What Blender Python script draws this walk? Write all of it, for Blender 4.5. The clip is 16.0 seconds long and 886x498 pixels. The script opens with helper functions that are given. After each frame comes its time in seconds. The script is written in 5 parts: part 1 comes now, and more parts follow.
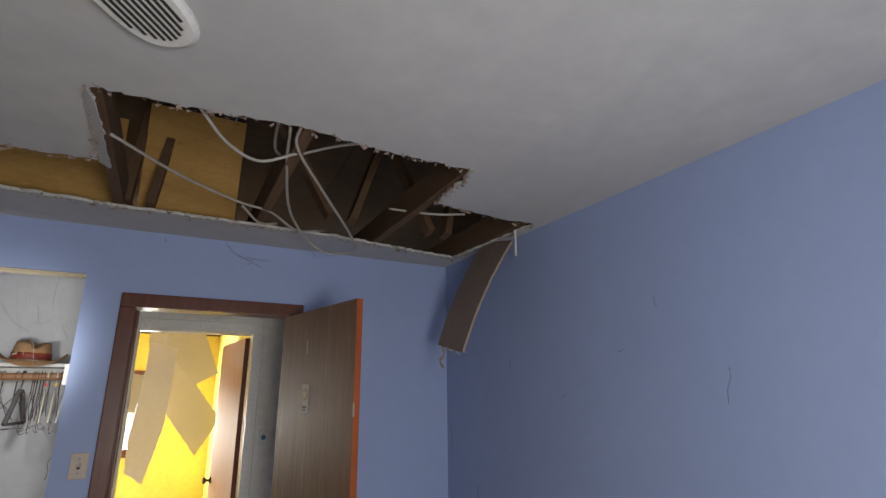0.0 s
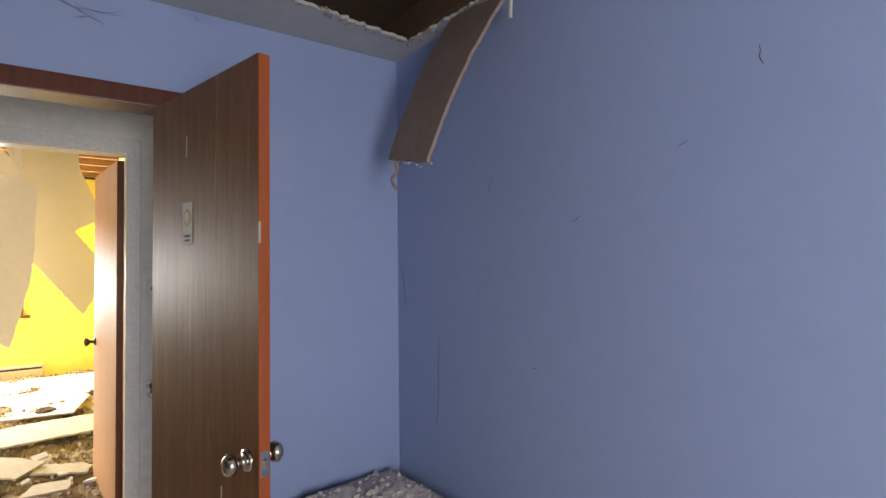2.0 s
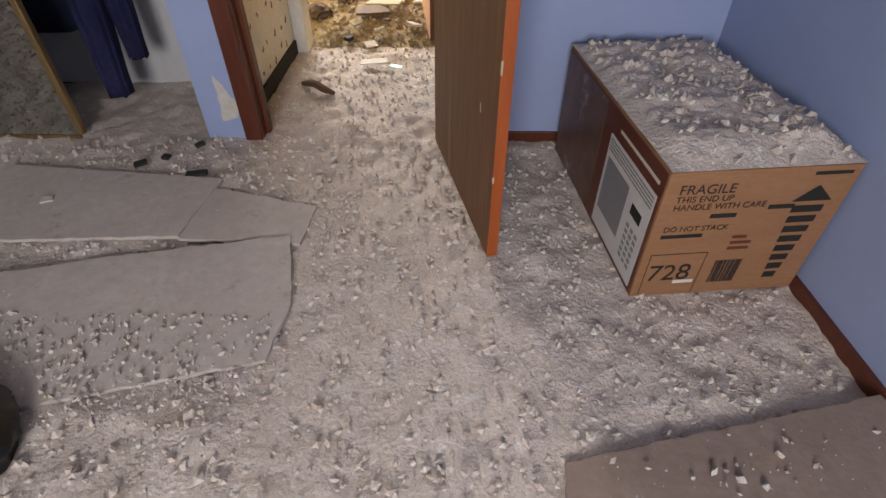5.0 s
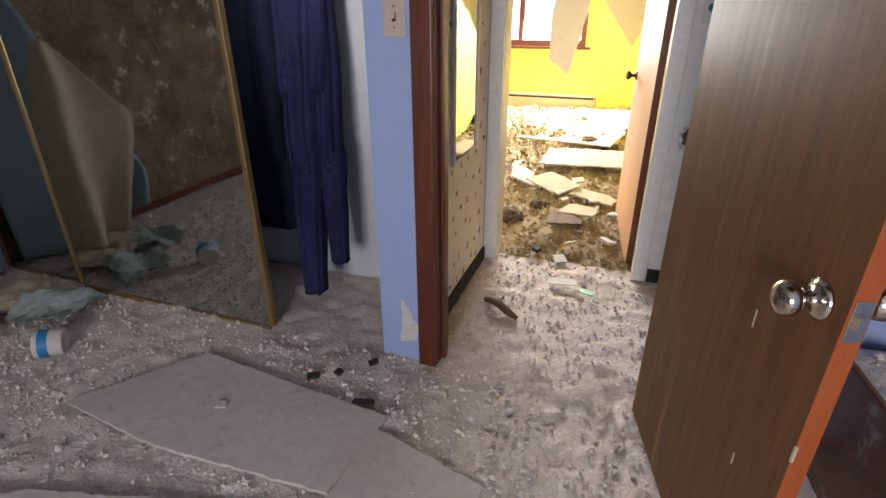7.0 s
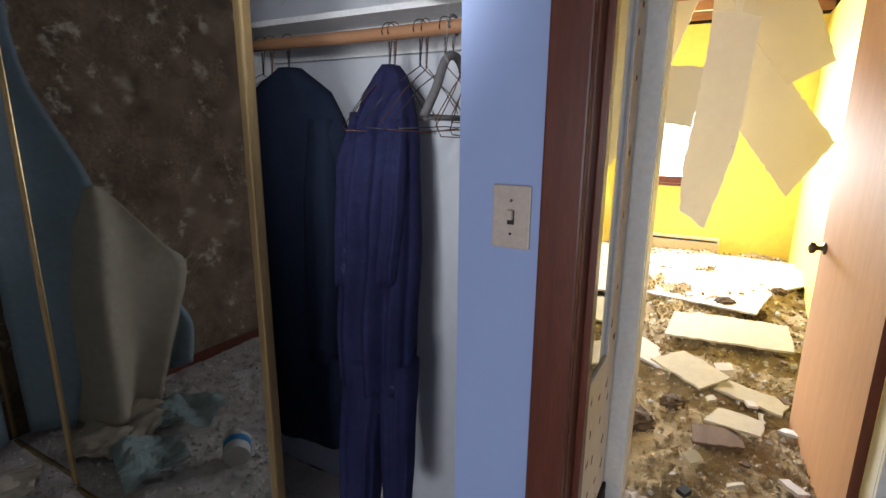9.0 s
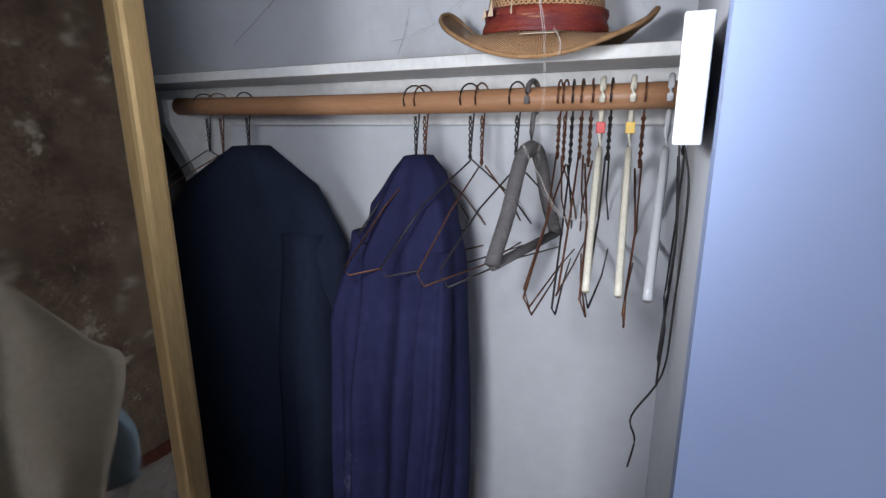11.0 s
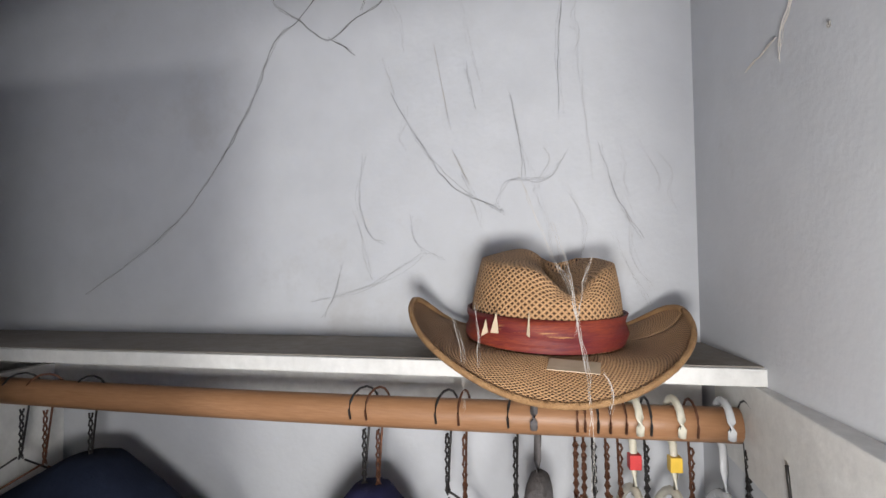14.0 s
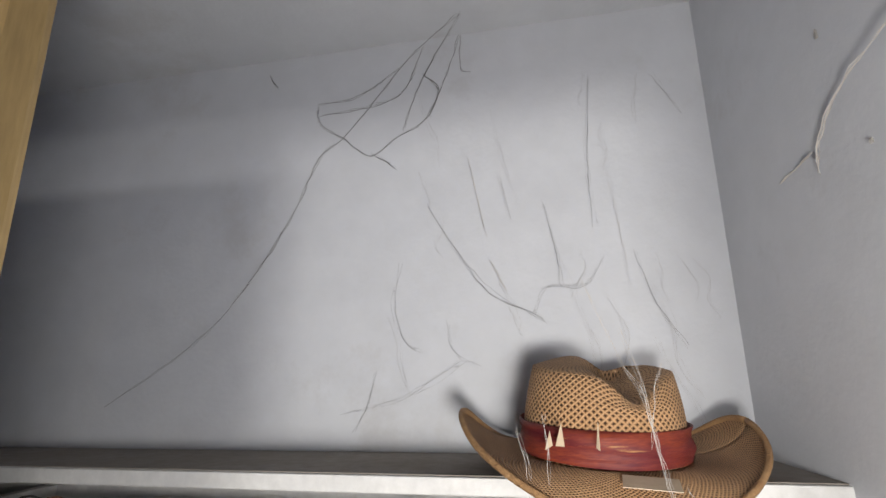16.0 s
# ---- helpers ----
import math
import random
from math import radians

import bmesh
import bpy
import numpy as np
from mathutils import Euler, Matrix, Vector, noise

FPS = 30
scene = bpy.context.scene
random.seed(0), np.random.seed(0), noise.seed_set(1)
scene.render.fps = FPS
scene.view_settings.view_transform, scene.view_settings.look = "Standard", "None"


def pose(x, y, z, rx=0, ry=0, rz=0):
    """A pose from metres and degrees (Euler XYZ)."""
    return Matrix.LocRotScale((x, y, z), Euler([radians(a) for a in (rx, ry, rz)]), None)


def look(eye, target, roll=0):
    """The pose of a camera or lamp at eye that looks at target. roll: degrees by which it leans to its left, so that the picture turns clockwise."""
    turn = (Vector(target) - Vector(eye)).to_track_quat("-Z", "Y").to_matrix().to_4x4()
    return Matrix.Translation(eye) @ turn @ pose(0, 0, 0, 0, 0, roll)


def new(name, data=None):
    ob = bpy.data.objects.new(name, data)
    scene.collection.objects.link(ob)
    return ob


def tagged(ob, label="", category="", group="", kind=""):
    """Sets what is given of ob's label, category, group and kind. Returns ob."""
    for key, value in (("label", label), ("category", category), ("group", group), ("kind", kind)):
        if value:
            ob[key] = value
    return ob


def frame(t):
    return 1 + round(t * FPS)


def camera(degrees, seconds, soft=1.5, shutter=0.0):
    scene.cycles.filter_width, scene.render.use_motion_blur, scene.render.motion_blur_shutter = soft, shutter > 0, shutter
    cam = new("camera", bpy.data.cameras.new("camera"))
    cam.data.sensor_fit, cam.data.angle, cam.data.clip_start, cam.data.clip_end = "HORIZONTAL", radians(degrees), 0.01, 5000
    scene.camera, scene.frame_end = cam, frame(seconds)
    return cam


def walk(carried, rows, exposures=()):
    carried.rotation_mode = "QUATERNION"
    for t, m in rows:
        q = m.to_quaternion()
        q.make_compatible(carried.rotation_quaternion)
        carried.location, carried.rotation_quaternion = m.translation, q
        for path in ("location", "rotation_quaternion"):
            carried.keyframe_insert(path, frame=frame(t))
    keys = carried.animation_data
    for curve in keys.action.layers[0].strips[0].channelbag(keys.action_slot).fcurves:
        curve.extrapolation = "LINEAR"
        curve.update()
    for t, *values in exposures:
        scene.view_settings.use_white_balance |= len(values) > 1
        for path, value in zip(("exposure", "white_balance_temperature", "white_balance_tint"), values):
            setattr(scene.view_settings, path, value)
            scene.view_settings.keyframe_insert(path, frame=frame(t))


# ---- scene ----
cam = camera(82.1, 16.0)
PATH = [
    (0, (-0.207, 0.262, 1.57), (0.696, 1.957, 2.129), -0.6),
    (0.5, (-0.122, 0.358, 1.507), (0.832, 2.078, 1.866), -0.3),
    (1, (-0.04, 0.592, 1.458), (0.997, 2.288, 1.677), -0.3),
    (1.5, (0.046, 0.907, 1.481), (1.177, 2.548, 1.642), -0.4),
    (2, (0.15, 1.1, 1.432), (1.305, 2.733, 1.484), -0.6),
    (2.5, (0.243, 1.296, 1.296), (1.201, 3.046, 1.152), -0.7),
    (3, (0.276, 1.294, 1.148), (0.836, 3.112, 0.529), 0.8),
    (3.5, (0.31, 1.226, 1.073), (0.632, 2.935, 0.084), 1.2),
    (3.7, (0.337, 1.197, 1.06), (0.601, 2.86, -0.02), 1.3),
    (5.8, (0.424, 1.493, 1.193), (0.188, 2.968, -0.137), -0.9),
    (6, (0.371, 1.533, 1.23), (0.065, 3.049, -0.039), -0.8),
    (6.5, (0.285, 1.572, 1.3), (-0.145, 3.202, 0.224), -0.5),
    (7, (0.201, 1.742, 1.3), (-0.41, 3.445, 0.448), -0.2),
    (7.5, (0.108, 2.134, 1.358), (-0.657, 3.874, 0.735), -0.3),
    (8, (0.098, 2.279, 1.414), (-0.793, 3.995, 0.903), 0.0),
    (8.5, (0.01, 2.351, 1.43), (-0.93, 4.051, 0.956), 0.2),
    (8.7, (-0.068, 2.392, 1.428), (-1.018, 4.09, 0.968), 0.4),
    (10.8, (-0.603, 2.875, 1.63), (-1.476, 4.607, 1.144), 0.5),
    (11, (-0.63, 2.937, 1.665), (-1.489, 4.675, 1.176), -0.3),
    (11.5, (-0.67, 3.025, 1.731), (-1.457, 4.82, 1.33), -0.7),
    (12, (-0.716, 3.066, 1.778), (-1.438, 4.906, 1.478), -1.1),
    (12.5, (-0.776, 3.114, 1.796), (-1.412, 5.004, 1.65), -0.8),
    (13, (-0.813, 3.152, 1.811), (-1.341, 5.08, 1.74), -0.8),
    (13.5, (-0.823, 3.153, 1.825), (-1.259, 5.104, 1.811), -0.7),
    (14, (-0.847, 3.134, 1.866), (-1.259, 5.09, 1.942), -0.6),
    (14.5, (-0.873, 3.132, 1.884), (-1.255, 5.08, 2.133), -0.4),
    (15, (-0.882, 3.105, 1.904), (-1.287, 5.03, 2.266), -0.7),
    (15.5, (-0.886, 3.101, 1.916), (-1.277, 5.010, 2.367), -1.0),
    (16, (-0.908, 3.123, 1.863), (-1.285, 5.023, 2.362), -0.8),
]
EXPOSURES = [(0, -0.6, 6700, 8), (0.5, -0.32, 6800, 8), (1.5, -0.05, 6500, 10), (2.5, -0.35, 6700, 12), (3.0, -0.42, 6900, 14), (3.5, -0.05, 7000, 14), (7, 0.1, 6400, 11), (8.5, -0.18, 6000, 10), (11, 0.0, 5900, 10), (11.5, 0.15, 6050, 12),
             (12, 0.05, 6250, 14), (13, 0.3, 6450, 10), (14.5, 0.28, 6550, 9), (15.5, 0.36, 6650, 9), (16, 0.22, 6700, 9)]
walk(cam, [(t, look(eye, target, roll)) for t, eye, target, roll in PATH], EXPOSURES)


# ---- light ----
world = bpy.data.worlds.new("sky")
scene.world = world
world.use_nodes = True
sky = world.node_tree.nodes.new("ShaderNodeTexSky")
sky.sky_type, sky.sun_disc = "NISHITA", False
sky.sun_elevation, sky.sun_rotation = radians(38), radians(200)
world.node_tree.nodes["Background"].inputs["Strength"].default_value = 0.10
world.node_tree.links.new(sky.outputs[0], world.node_tree.nodes["Background"].inputs["Color"])


def area_lamp(name, m, w, h, watts, colour):
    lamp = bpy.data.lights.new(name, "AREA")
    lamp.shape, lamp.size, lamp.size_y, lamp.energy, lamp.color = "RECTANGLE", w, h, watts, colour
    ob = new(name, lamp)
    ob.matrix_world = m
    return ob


# daylight from the yellow room's window; the bedroom lamp is an unseen added fill
area_lamp("fill_bedroom", look((0.14, -0.66, 1.25), (0.1, 3.3, 1.2)), 0.88, 0.88, 68, (1.0, 0.985, 0.97))
area_lamp("daylight_yellow_room", look((-1.15, 8.22, 1.45), (-0.6, 4.6, 0.4)), 1.45, 1.0, 400, (1.0, 0.975, 0.93))
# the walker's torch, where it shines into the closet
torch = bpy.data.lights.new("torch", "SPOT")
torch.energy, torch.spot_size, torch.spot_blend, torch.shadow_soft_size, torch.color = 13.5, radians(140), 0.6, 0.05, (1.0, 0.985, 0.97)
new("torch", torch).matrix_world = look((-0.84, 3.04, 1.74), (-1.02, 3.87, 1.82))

# ---- materials ----


def material(name, colour, colour2=None, rough=0.7, scale=8.0, metal=0.0, bump=0.15, bump_scale=60.0, spots=None, spot_scale=5.0,
             spot_at=0.62, stretch=(1, 1, 1), spec=0.4, per_piece=0.0, fine=0.8):
    """Two colours mixed by noise at two scales, an optional layer of stains, and fine relief."""
    m = bpy.data.materials.new(name)
    m.use_nodes = True
    nt = m.node_tree
    n, link = nt.nodes, nt.links.new
    b = n["Principled BSDF"]
    co = n.new("ShaderNodeTexCoord")
    mp = n.new("ShaderNodeMapping")
    mp.inputs["Scale"].default_value = stretch
    link(co.outputs["Object"], mp.inputs["Vector"])

    def noise_at(sc, detail=6.0, roughness=0.6):
        t = n.new("ShaderNodeTexNoise")
        t.inputs["Scale"].default_value, t.inputs["Detail"].default_value, t.inputs["Roughness"].default_value = sc, detail, roughness
        link(mp.outputs[0], t.inputs["Vector"])
        return t.outputs["Fac"]

    def ramp(fac, lo, hi):
        r = n.new("ShaderNodeMapRange")
        r.inputs["From Min"].default_value, r.inputs["From Max"].default_value = lo, hi
        link(fac, r.inputs["Value"])
        return r.outputs[0]

    def mix(fac, a, c):
        x = n.new("ShaderNodeMix")
        x.data_type = "RGBA"
        for sock, v in ((x.inputs[0], fac), (x.inputs[6], a), (x.inputs[7], c)):
            if hasattr(v, "links"):
                link(v, sock)
            else:
                sock.default_value = v if isinstance(v, float) else (*v, 1.0)
        return x.outputs[2]

    c = mix(ramp(noise_at(scale), 0.3, 0.7), colour, colour2 or tuple(0.82 * v for v in colour))
    c = mix(ramp(noise_at(scale * 9.0), 0.25, 0.9), c, tuple(fine * v for v in (colour2 or colour)))
    if spots:
        c = mix(ramp(noise_at(spot_scale, 10.0, 0.7), spot_at, spot_at + 0.08), c, spots)
    if per_piece:
        info = n.new("ShaderNodeObjectInfo")
        hsv = n.new("ShaderNodeHueSaturation")
        link(ramp(info.outputs["Random"], -0.5 / per_piece, 0.5 / per_piece), hsv.inputs["Value"])
        r = hsv.inputs["Value"].links[0].from_node
        r.inputs["From Min"].default_value, r.inputs["From Max"].default_value = 0.0, 1.0
        r.inputs["To Min"].default_value, r.inputs["To Max"].default_value = 1.0 - per_piece, 1.0 + per_piece
        link(c, hsv.inputs["Color"])
        c = hsv.outputs[0]
    link(c, b.inputs["Base Color"])
    rr = n.new("ShaderNodeMapRange")
    rr.inputs["To Min"].default_value, rr.inputs["To Max"].default_value = max(0.02, rough - 0.1), min(1.0, rough + 0.1)
    link(noise_at(scale * 2.3), rr.inputs["Value"])
    link(rr.outputs[0], b.inputs["Roughness"])
    b.inputs["Metallic"].default_value = metal
    b.inputs["Specular IOR Level"].default_value = spec
    if bump:
        bp = n.new("ShaderNodeBump")
        bp.inputs["Strength"].default_value, bp.inputs["Distance"].default_value = bump, 0.01
        link(noise_at(bump_scale, 8.0), bp.inputs["Height"])
        link(bp.outputs[0], b.inputs["Normal"])
    return m


def mirror_material(name, tint):
    m = bpy.data.materials.new(name)
    m.use_nodes = True
    n, link = m.node_tree.nodes, m.node_tree.links.new
    b = n["Principled BSDF"]
    b.inputs["Base Color"].default_value, b.inputs["Metallic"].default_value = (*tint, 1), 1.0
    t = n.new("ShaderNodeTexNoise")
    t.inputs["Scale"].default_value, t.inputs["Detail"].default_value = 7.0, 10.0
    co = n.new("ShaderNodeTexCoord")
    link(co.outputs["Object"], t.inputs["Vector"])
    r = n.new("ShaderNodeMapRange")
    r.inputs["From Min"].default_value, r.inputs["From Max"].default_value = 0.45, 0.8
    r.inputs["To Min"].default_value, r.inputs["To Max"].default_value = 0.015, 0.12
    link(t.outputs["Fac"], r.inputs["Value"])
    link(r.outputs[0], b.inputs["Roughness"])
    return m


BLUE = material("blue_wall_paint", (0.315, 0.39, 0.62), (0.30, 0.375, 0.60), rough=0.55, scale=1.6, fine=0.95, bump=0.06, bump_scale=160,
                spots=(0.32, 0.39, 0.60), spot_scale=1.3, spot_at=0.62)
CEILING = material("grey_ceiling_paint", (0.52, 0.52, 0.52), (0.44, 0.44, 0.45), rough=0.8, scale=1.2, fine=0.92, bump=0.08, bump_scale=90,
                   spots=(0.45, 0.44, 0.42), spot_scale=1.1, spot_at=0.6)
CLOSET = material("closet_white_paint", (0.62, 0.63, 0.66), (0.57, 0.58, 0.61), rough=0.6, scale=2.2, fine=0.93, bump=0.08, bump_scale=120,
                  spots=(0.52, 0.52, 0.535), spot_scale=2.3, spot_at=0.58)
YELLOW = material("yellow_wall_paint", (0.86, 0.70, 0.15), (0.83, 0.66, 0.13), rough=0.55, scale=2.0, bump=0.05)
HALLWHITE = material("hall_white_paint", (0.86, 0.85, 0.80), (0.80, 0.79, 0.74), rough=0.5, scale=2.0, bump=0.05)
GREYTRIM = material("grey_gloss_trim_paint", (0.80, 0.80, 0.77), (0.72, 0.72, 0.69), rough=0.4, scale=5.0, bump=0.05)
WHITETRIM = material("white_chalky_paint", (0.80, 0.79, 0.77), (0.70, 0.69, 0.67), rough=0.55, scale=7.0, bump=0.1, spots=(0.45, 0.40, 0.33), spot_scale=14, spot_at=0.68)
BROWNTRIM = material("dark_stained_trim_wood", (0.16, 0.045, 0.022), (0.09, 0.024, 0.013), rough=0.35, scale=5.0, stretch=(9, 9, 0.7), bump=0.05)
DOORFACE = material("brown_door_veneer", (0.215, 0.098, 0.038), (0.115, 0.049, 0.019), rough=0.48, scale=4.0, stretch=(10, 10, 0.6), bump=0.03,
                    spots=(0.24, 0.135, 0.065), spot_scale=1.6, spot_at=0.60, spec=0.2)
DOOREDGE = material("orange_door_edge_wood", (0.42, 0.105, 0.025), (0.33, 0.075, 0.018), rough=0.4, scale=5.0, stretch=(9, 9, 0.7), bump=0.04)
TANDOOR = material("tan_door_veneer", (0.56, 0.32, 0.18), (0.48, 0.26, 0.14), rough=0.6, scale=3.0, stretch=(10, 10, 0.6), bump=0.03)
LUMBER = material("old_lumber", (0.17, 0.095, 0.05), (0.10, 0.055, 0.03), rough=0.85, scale=4.0, stretch=(6, 0.7, 6), bump=0.3)
PLYWOOD = material("roof_plywood", (0.56, 0.34, 0.11), (0.40, 0.22, 0.06), rough=0.8, scale=3.0, stretch=(1.2, 4, 4), bump=0.15,
                   spots=(0.14, 0.08, 0.03), spot_scale=2.4, spot_at=0.60)
# shaded copy of the roof plywood: its dark base paints in the attic's gloom
ROOFWOOD = material("shaded_roof_wood", (0.085, 0.045, 0.022), (0.04, 0.02, 0.011), rough=0.9, scale=3.0, stretch=(1.2, 4, 4), bump=0.2)
RUBBLE = material("plaster_crumbs", (0.80, 0.71, 0.655), (0.60, 0.52, 0.47), rough=0.95, scale=14.0, bump=0.9, bump_scale=70,
                  spots=(0.82, 0.79, 0.76), spot_scale=26, spot_at=0.57, spec=0.1)
BROWNRUBBLE = material("brown_insulation_rubble", (0.46, 0.36, 0.22), (0.26, 0.19, 0.105), rough=0.95, scale=10.0, bump=0.9, bump_scale=50,
                       spots=(0.60, 0.52, 0.38), spot_scale=16, spot_at=0.58, spec=0.1)
BOARD = material("dusty_plasterboard_face", (0.62, 0.565, 0.53), (0.53, 0.475, 0.44), rough=0.9, scale=3.0, bump=0.2, bump_scale=40,
                 spots=(0.38, 0.33, 0.29), spot_scale=9, spot_at=0.60, spec=0.15)
BACKPAPER = material("plasterboard_back_paper", (0.38, 0.295, 0.25), (0.29, 0.22, 0.185), rough=0.9, scale=4.0, bump=0.2, spec=0.15)
GYPSUM = material("broken_gypsum", (0.74, 0.72, 0.69), (0.58, 0.55, 0.51), rough=0.95, scale=30.0, bump=0.6, bump_scale=120, spec=0.1)
BUFF = material("buff_plasterboard_paper", (0.52, 0.46, 0.34), (0.46, 0.40, 0.29), rough=0.85, scale=2.0, bump=0.1,
                spots=(0.34, 0.27, 0.17), spot_scale=6, spot_at=0.68)
STRIP = material("stained_pale_plasterboard", (0.66, 0.60, 0.50), (0.60, 0.54, 0.44), rough=0.85, scale=2.0, bump=0.1, fine=0.93,
                 spots=(0.20, 0.15, 0.10), spot_scale=7, spot_at=0.66)
SMOOTHBUFF = material("smooth_buff_plasterboard", (0.54, 0.48, 0.34), (0.51, 0.45, 0.32), rough=0.85, scale=1.5, bump=0.05, fine=0.96)
BRASSFRAME = material("tarnished_gold_frame", (0.52, 0.37, 0.17), (0.38, 0.26, 0.12), rough=0.35, scale=6.0, metal=0.8, bump=0.04, stretch=(6, 6, 0.8))
CREAMWOOD = material("cream_painted_wood", (0.66, 0.56, 0.40), (0.58, 0.48, 0.33), rough=0.5, scale=6.0, bump=0.08)
MIRROR = mirror_material("mirror_glass", (0.50, 0.52, 0.50))
HALLPAPER = material("cream_wallpaper", (0.84, 0.81, 0.70), (0.78, 0.74, 0.62), rough=0.7, scale=5.0, bump=0.05)
MOTTLED = material("mottled_brown_wallpaper", (0.36, 0.25, 0.16), (0.10, 0.06, 0.035), rough=0.85, scale=5.5, bump=0.15,
                   spots=(0.50, 0.41, 0.31), spot_scale=7, spot_at=0.56)
PEELBLUE = material("peeling_blue_paper", (0.30, 0.37, 0.42), (0.23, 0.29, 0.32), rough=0.8, scale=4.0, bump=0.1)
PEELBUFF = material("peeling_paper_back", (0.50, 0.42, 0.32), (0.42, 0.34, 0.25), rough=0.85, scale=3.0, bump=0.1)
CARD = material("brown_cardboard", (0.33, 0.17, 0.085), (0.28, 0.14, 0.07), rough=0.8, scale=4.0, bump=0.08, stretch=(1, 1, 6))
CARDRED = material("printed_red_brown_card", (0.16, 0.045, 0.026), (0.12, 0.033, 0.02), rough=0.45, scale=3.0, bump=0.05)
INK = material("black_print", (0.02, 0.017, 0.015), rough=0.7, bump=0.0)
CHROME = material("worn_chrome", (0.75, 0.72, 0.68), (0.60, 0.52, 0.42), rough=0.16, scale=20.0, metal=1.0, bump=0.05)
DARKMETAL = material("dark_bronze", (0.10, 0.07, 0.05), rough=0.4, metal=0.8, bump=0.05)
PLASTIC = material("ivory_plastic", (0.55, 0.46, 0.38), (0.50, 0.41, 0.34), rough=0.4, scale=10.0, bump=0.02)

# ---- building helpers ----


def cuboid(bm, x0, x1, y0, y1, z0, z1, bevel=0.0):
    m = Matrix.LocRotScale(((x0 + x1) / 2, (y0 + y1) / 2, (z0 + z1) / 2), None, (x1 - x0, y1 - y0, z1 - z0))
    v = bmesh.ops.create_cube(bm, size=1.0, matrix=m)["verts"]
    if bevel:
        e = {e for q in v for e in q.link_edges}
        bmesh.ops.bevel(bm, geom=list(e), offset=bevel, segments=2, affect="EDGES", profile=0.6)


def cuboids(*boxes, bevel=0.0):
    bm = bmesh.new()
    for b in boxes:
        cuboid(bm, *b, bevel=bevel)
    return bm


def mesh_object(name, bm, mat, smooth=False):
    me = bpy.data.meshes.new(name)
    bmesh.ops.recalc_face_normals(bm, faces=bm.faces)
    bm.to_mesh(me)
    bm.free()
    for m in mat if isinstance(mat, (list, tuple)) else (mat,):
        me.materials.append(m)
    if smooth:
        for p in me.polygons:
            p.use_smooth = True
    return new(name, me)


def part(name, bm, mat, parent, label="", smooth=False):
    ob = mesh_object(name, bm, mat, smooth)
    ob.parent = parent
    ob.matrix_parent_inverse = parent.matrix_basis.inverted() if parent.parent is None else (parent.parent.matrix_basis @ parent.matrix_basis).inverted()
    return tagged(ob, label)


def thing(name, m, label, category, group=""):
    ob = new(name)
    ob.empty_display_size = 0.1
    ob.matrix_basis = m
    return tagged(ob, label, category, group)


def structure(name, bm, mat, label="", category="", smooth=False):
    return tagged(mesh_object(name, bm, mat, smooth), label, category, "", "structure")


def tube(bm, pts, r, n=6, caps=True, taper=None):
    """A round bar along points."""
    pts = [Vector(p) for p in pts]
    rings, up = [], Vector((0, 0, 1))
    for i, p in enumerate(pts):
        d = (pts[min(i + 1, len(pts) - 1)] - pts[max(i - 1, 0)]).normalized()
        side = d.cross(up)
        if side.length < 0.05:
            side = d.cross(Vector((0, 1, 0)))
        side.normalize()
        w = side.cross(d)
        rad = r if taper is None else r * taper(i / (len(pts) - 1))
        rings.append([bm.verts.new(p + rad * (math.cos(a) * side + math.sin(a) * w)) for a in (2 * math.pi * k / n for k in range(n))])
    for a, b in zip(rings, rings[1:]):
        for k in range(n):
            bm.faces.new((a[k], a[(k + 1) % n], b[(k + 1) % n], b[k]))
    if caps:
        bm.faces.new(rings[0][::-1])
        bm.faces.new(rings[-1])


def smooth_path(pts, steps=6):
    """A curve through points."""
    p = [Vector(q) for q in pts]
    p = [2 * p[0] - p[1]] + p + [2 * p[-1] - p[-2]]
    out = []
    for i in range(1, len(p) - 2):
        for k in range(steps):
            t = k / steps
            out.append(0.5 * (2 * p[i] + (p[i + 1] - p[i - 1]) * t + (2 * p[i - 1] - 5 * p[i] + 4 * p[i + 1] - p[i + 2]) * t * t
                              + (3 * p[i] - p[i - 1] - 3 * p[i + 1] + p[i + 2]) * t ** 3))
    return out + [p[-2]]


def lathe(bm, profile, m, n=16):
    """Turned shape: profile of (radius, height) round the z axis of m."""
    rings = []
    for r, h in profile:
        rings.append([bm.verts.new(m @ Vector((r * math.cos(a), r * math.sin(a), h))) for a in (2 * math.pi * k / n for k in range(n))])
    for a, b in zip(rings, rings[1:]):
        for k in range(n):
            bm.faces.new((a[k], a[(k + 1) % n], b[(k + 1) % n], b[k]))
    bm.faces.new(rings[0][::-1])
    bm.faces.new(rings[-1])


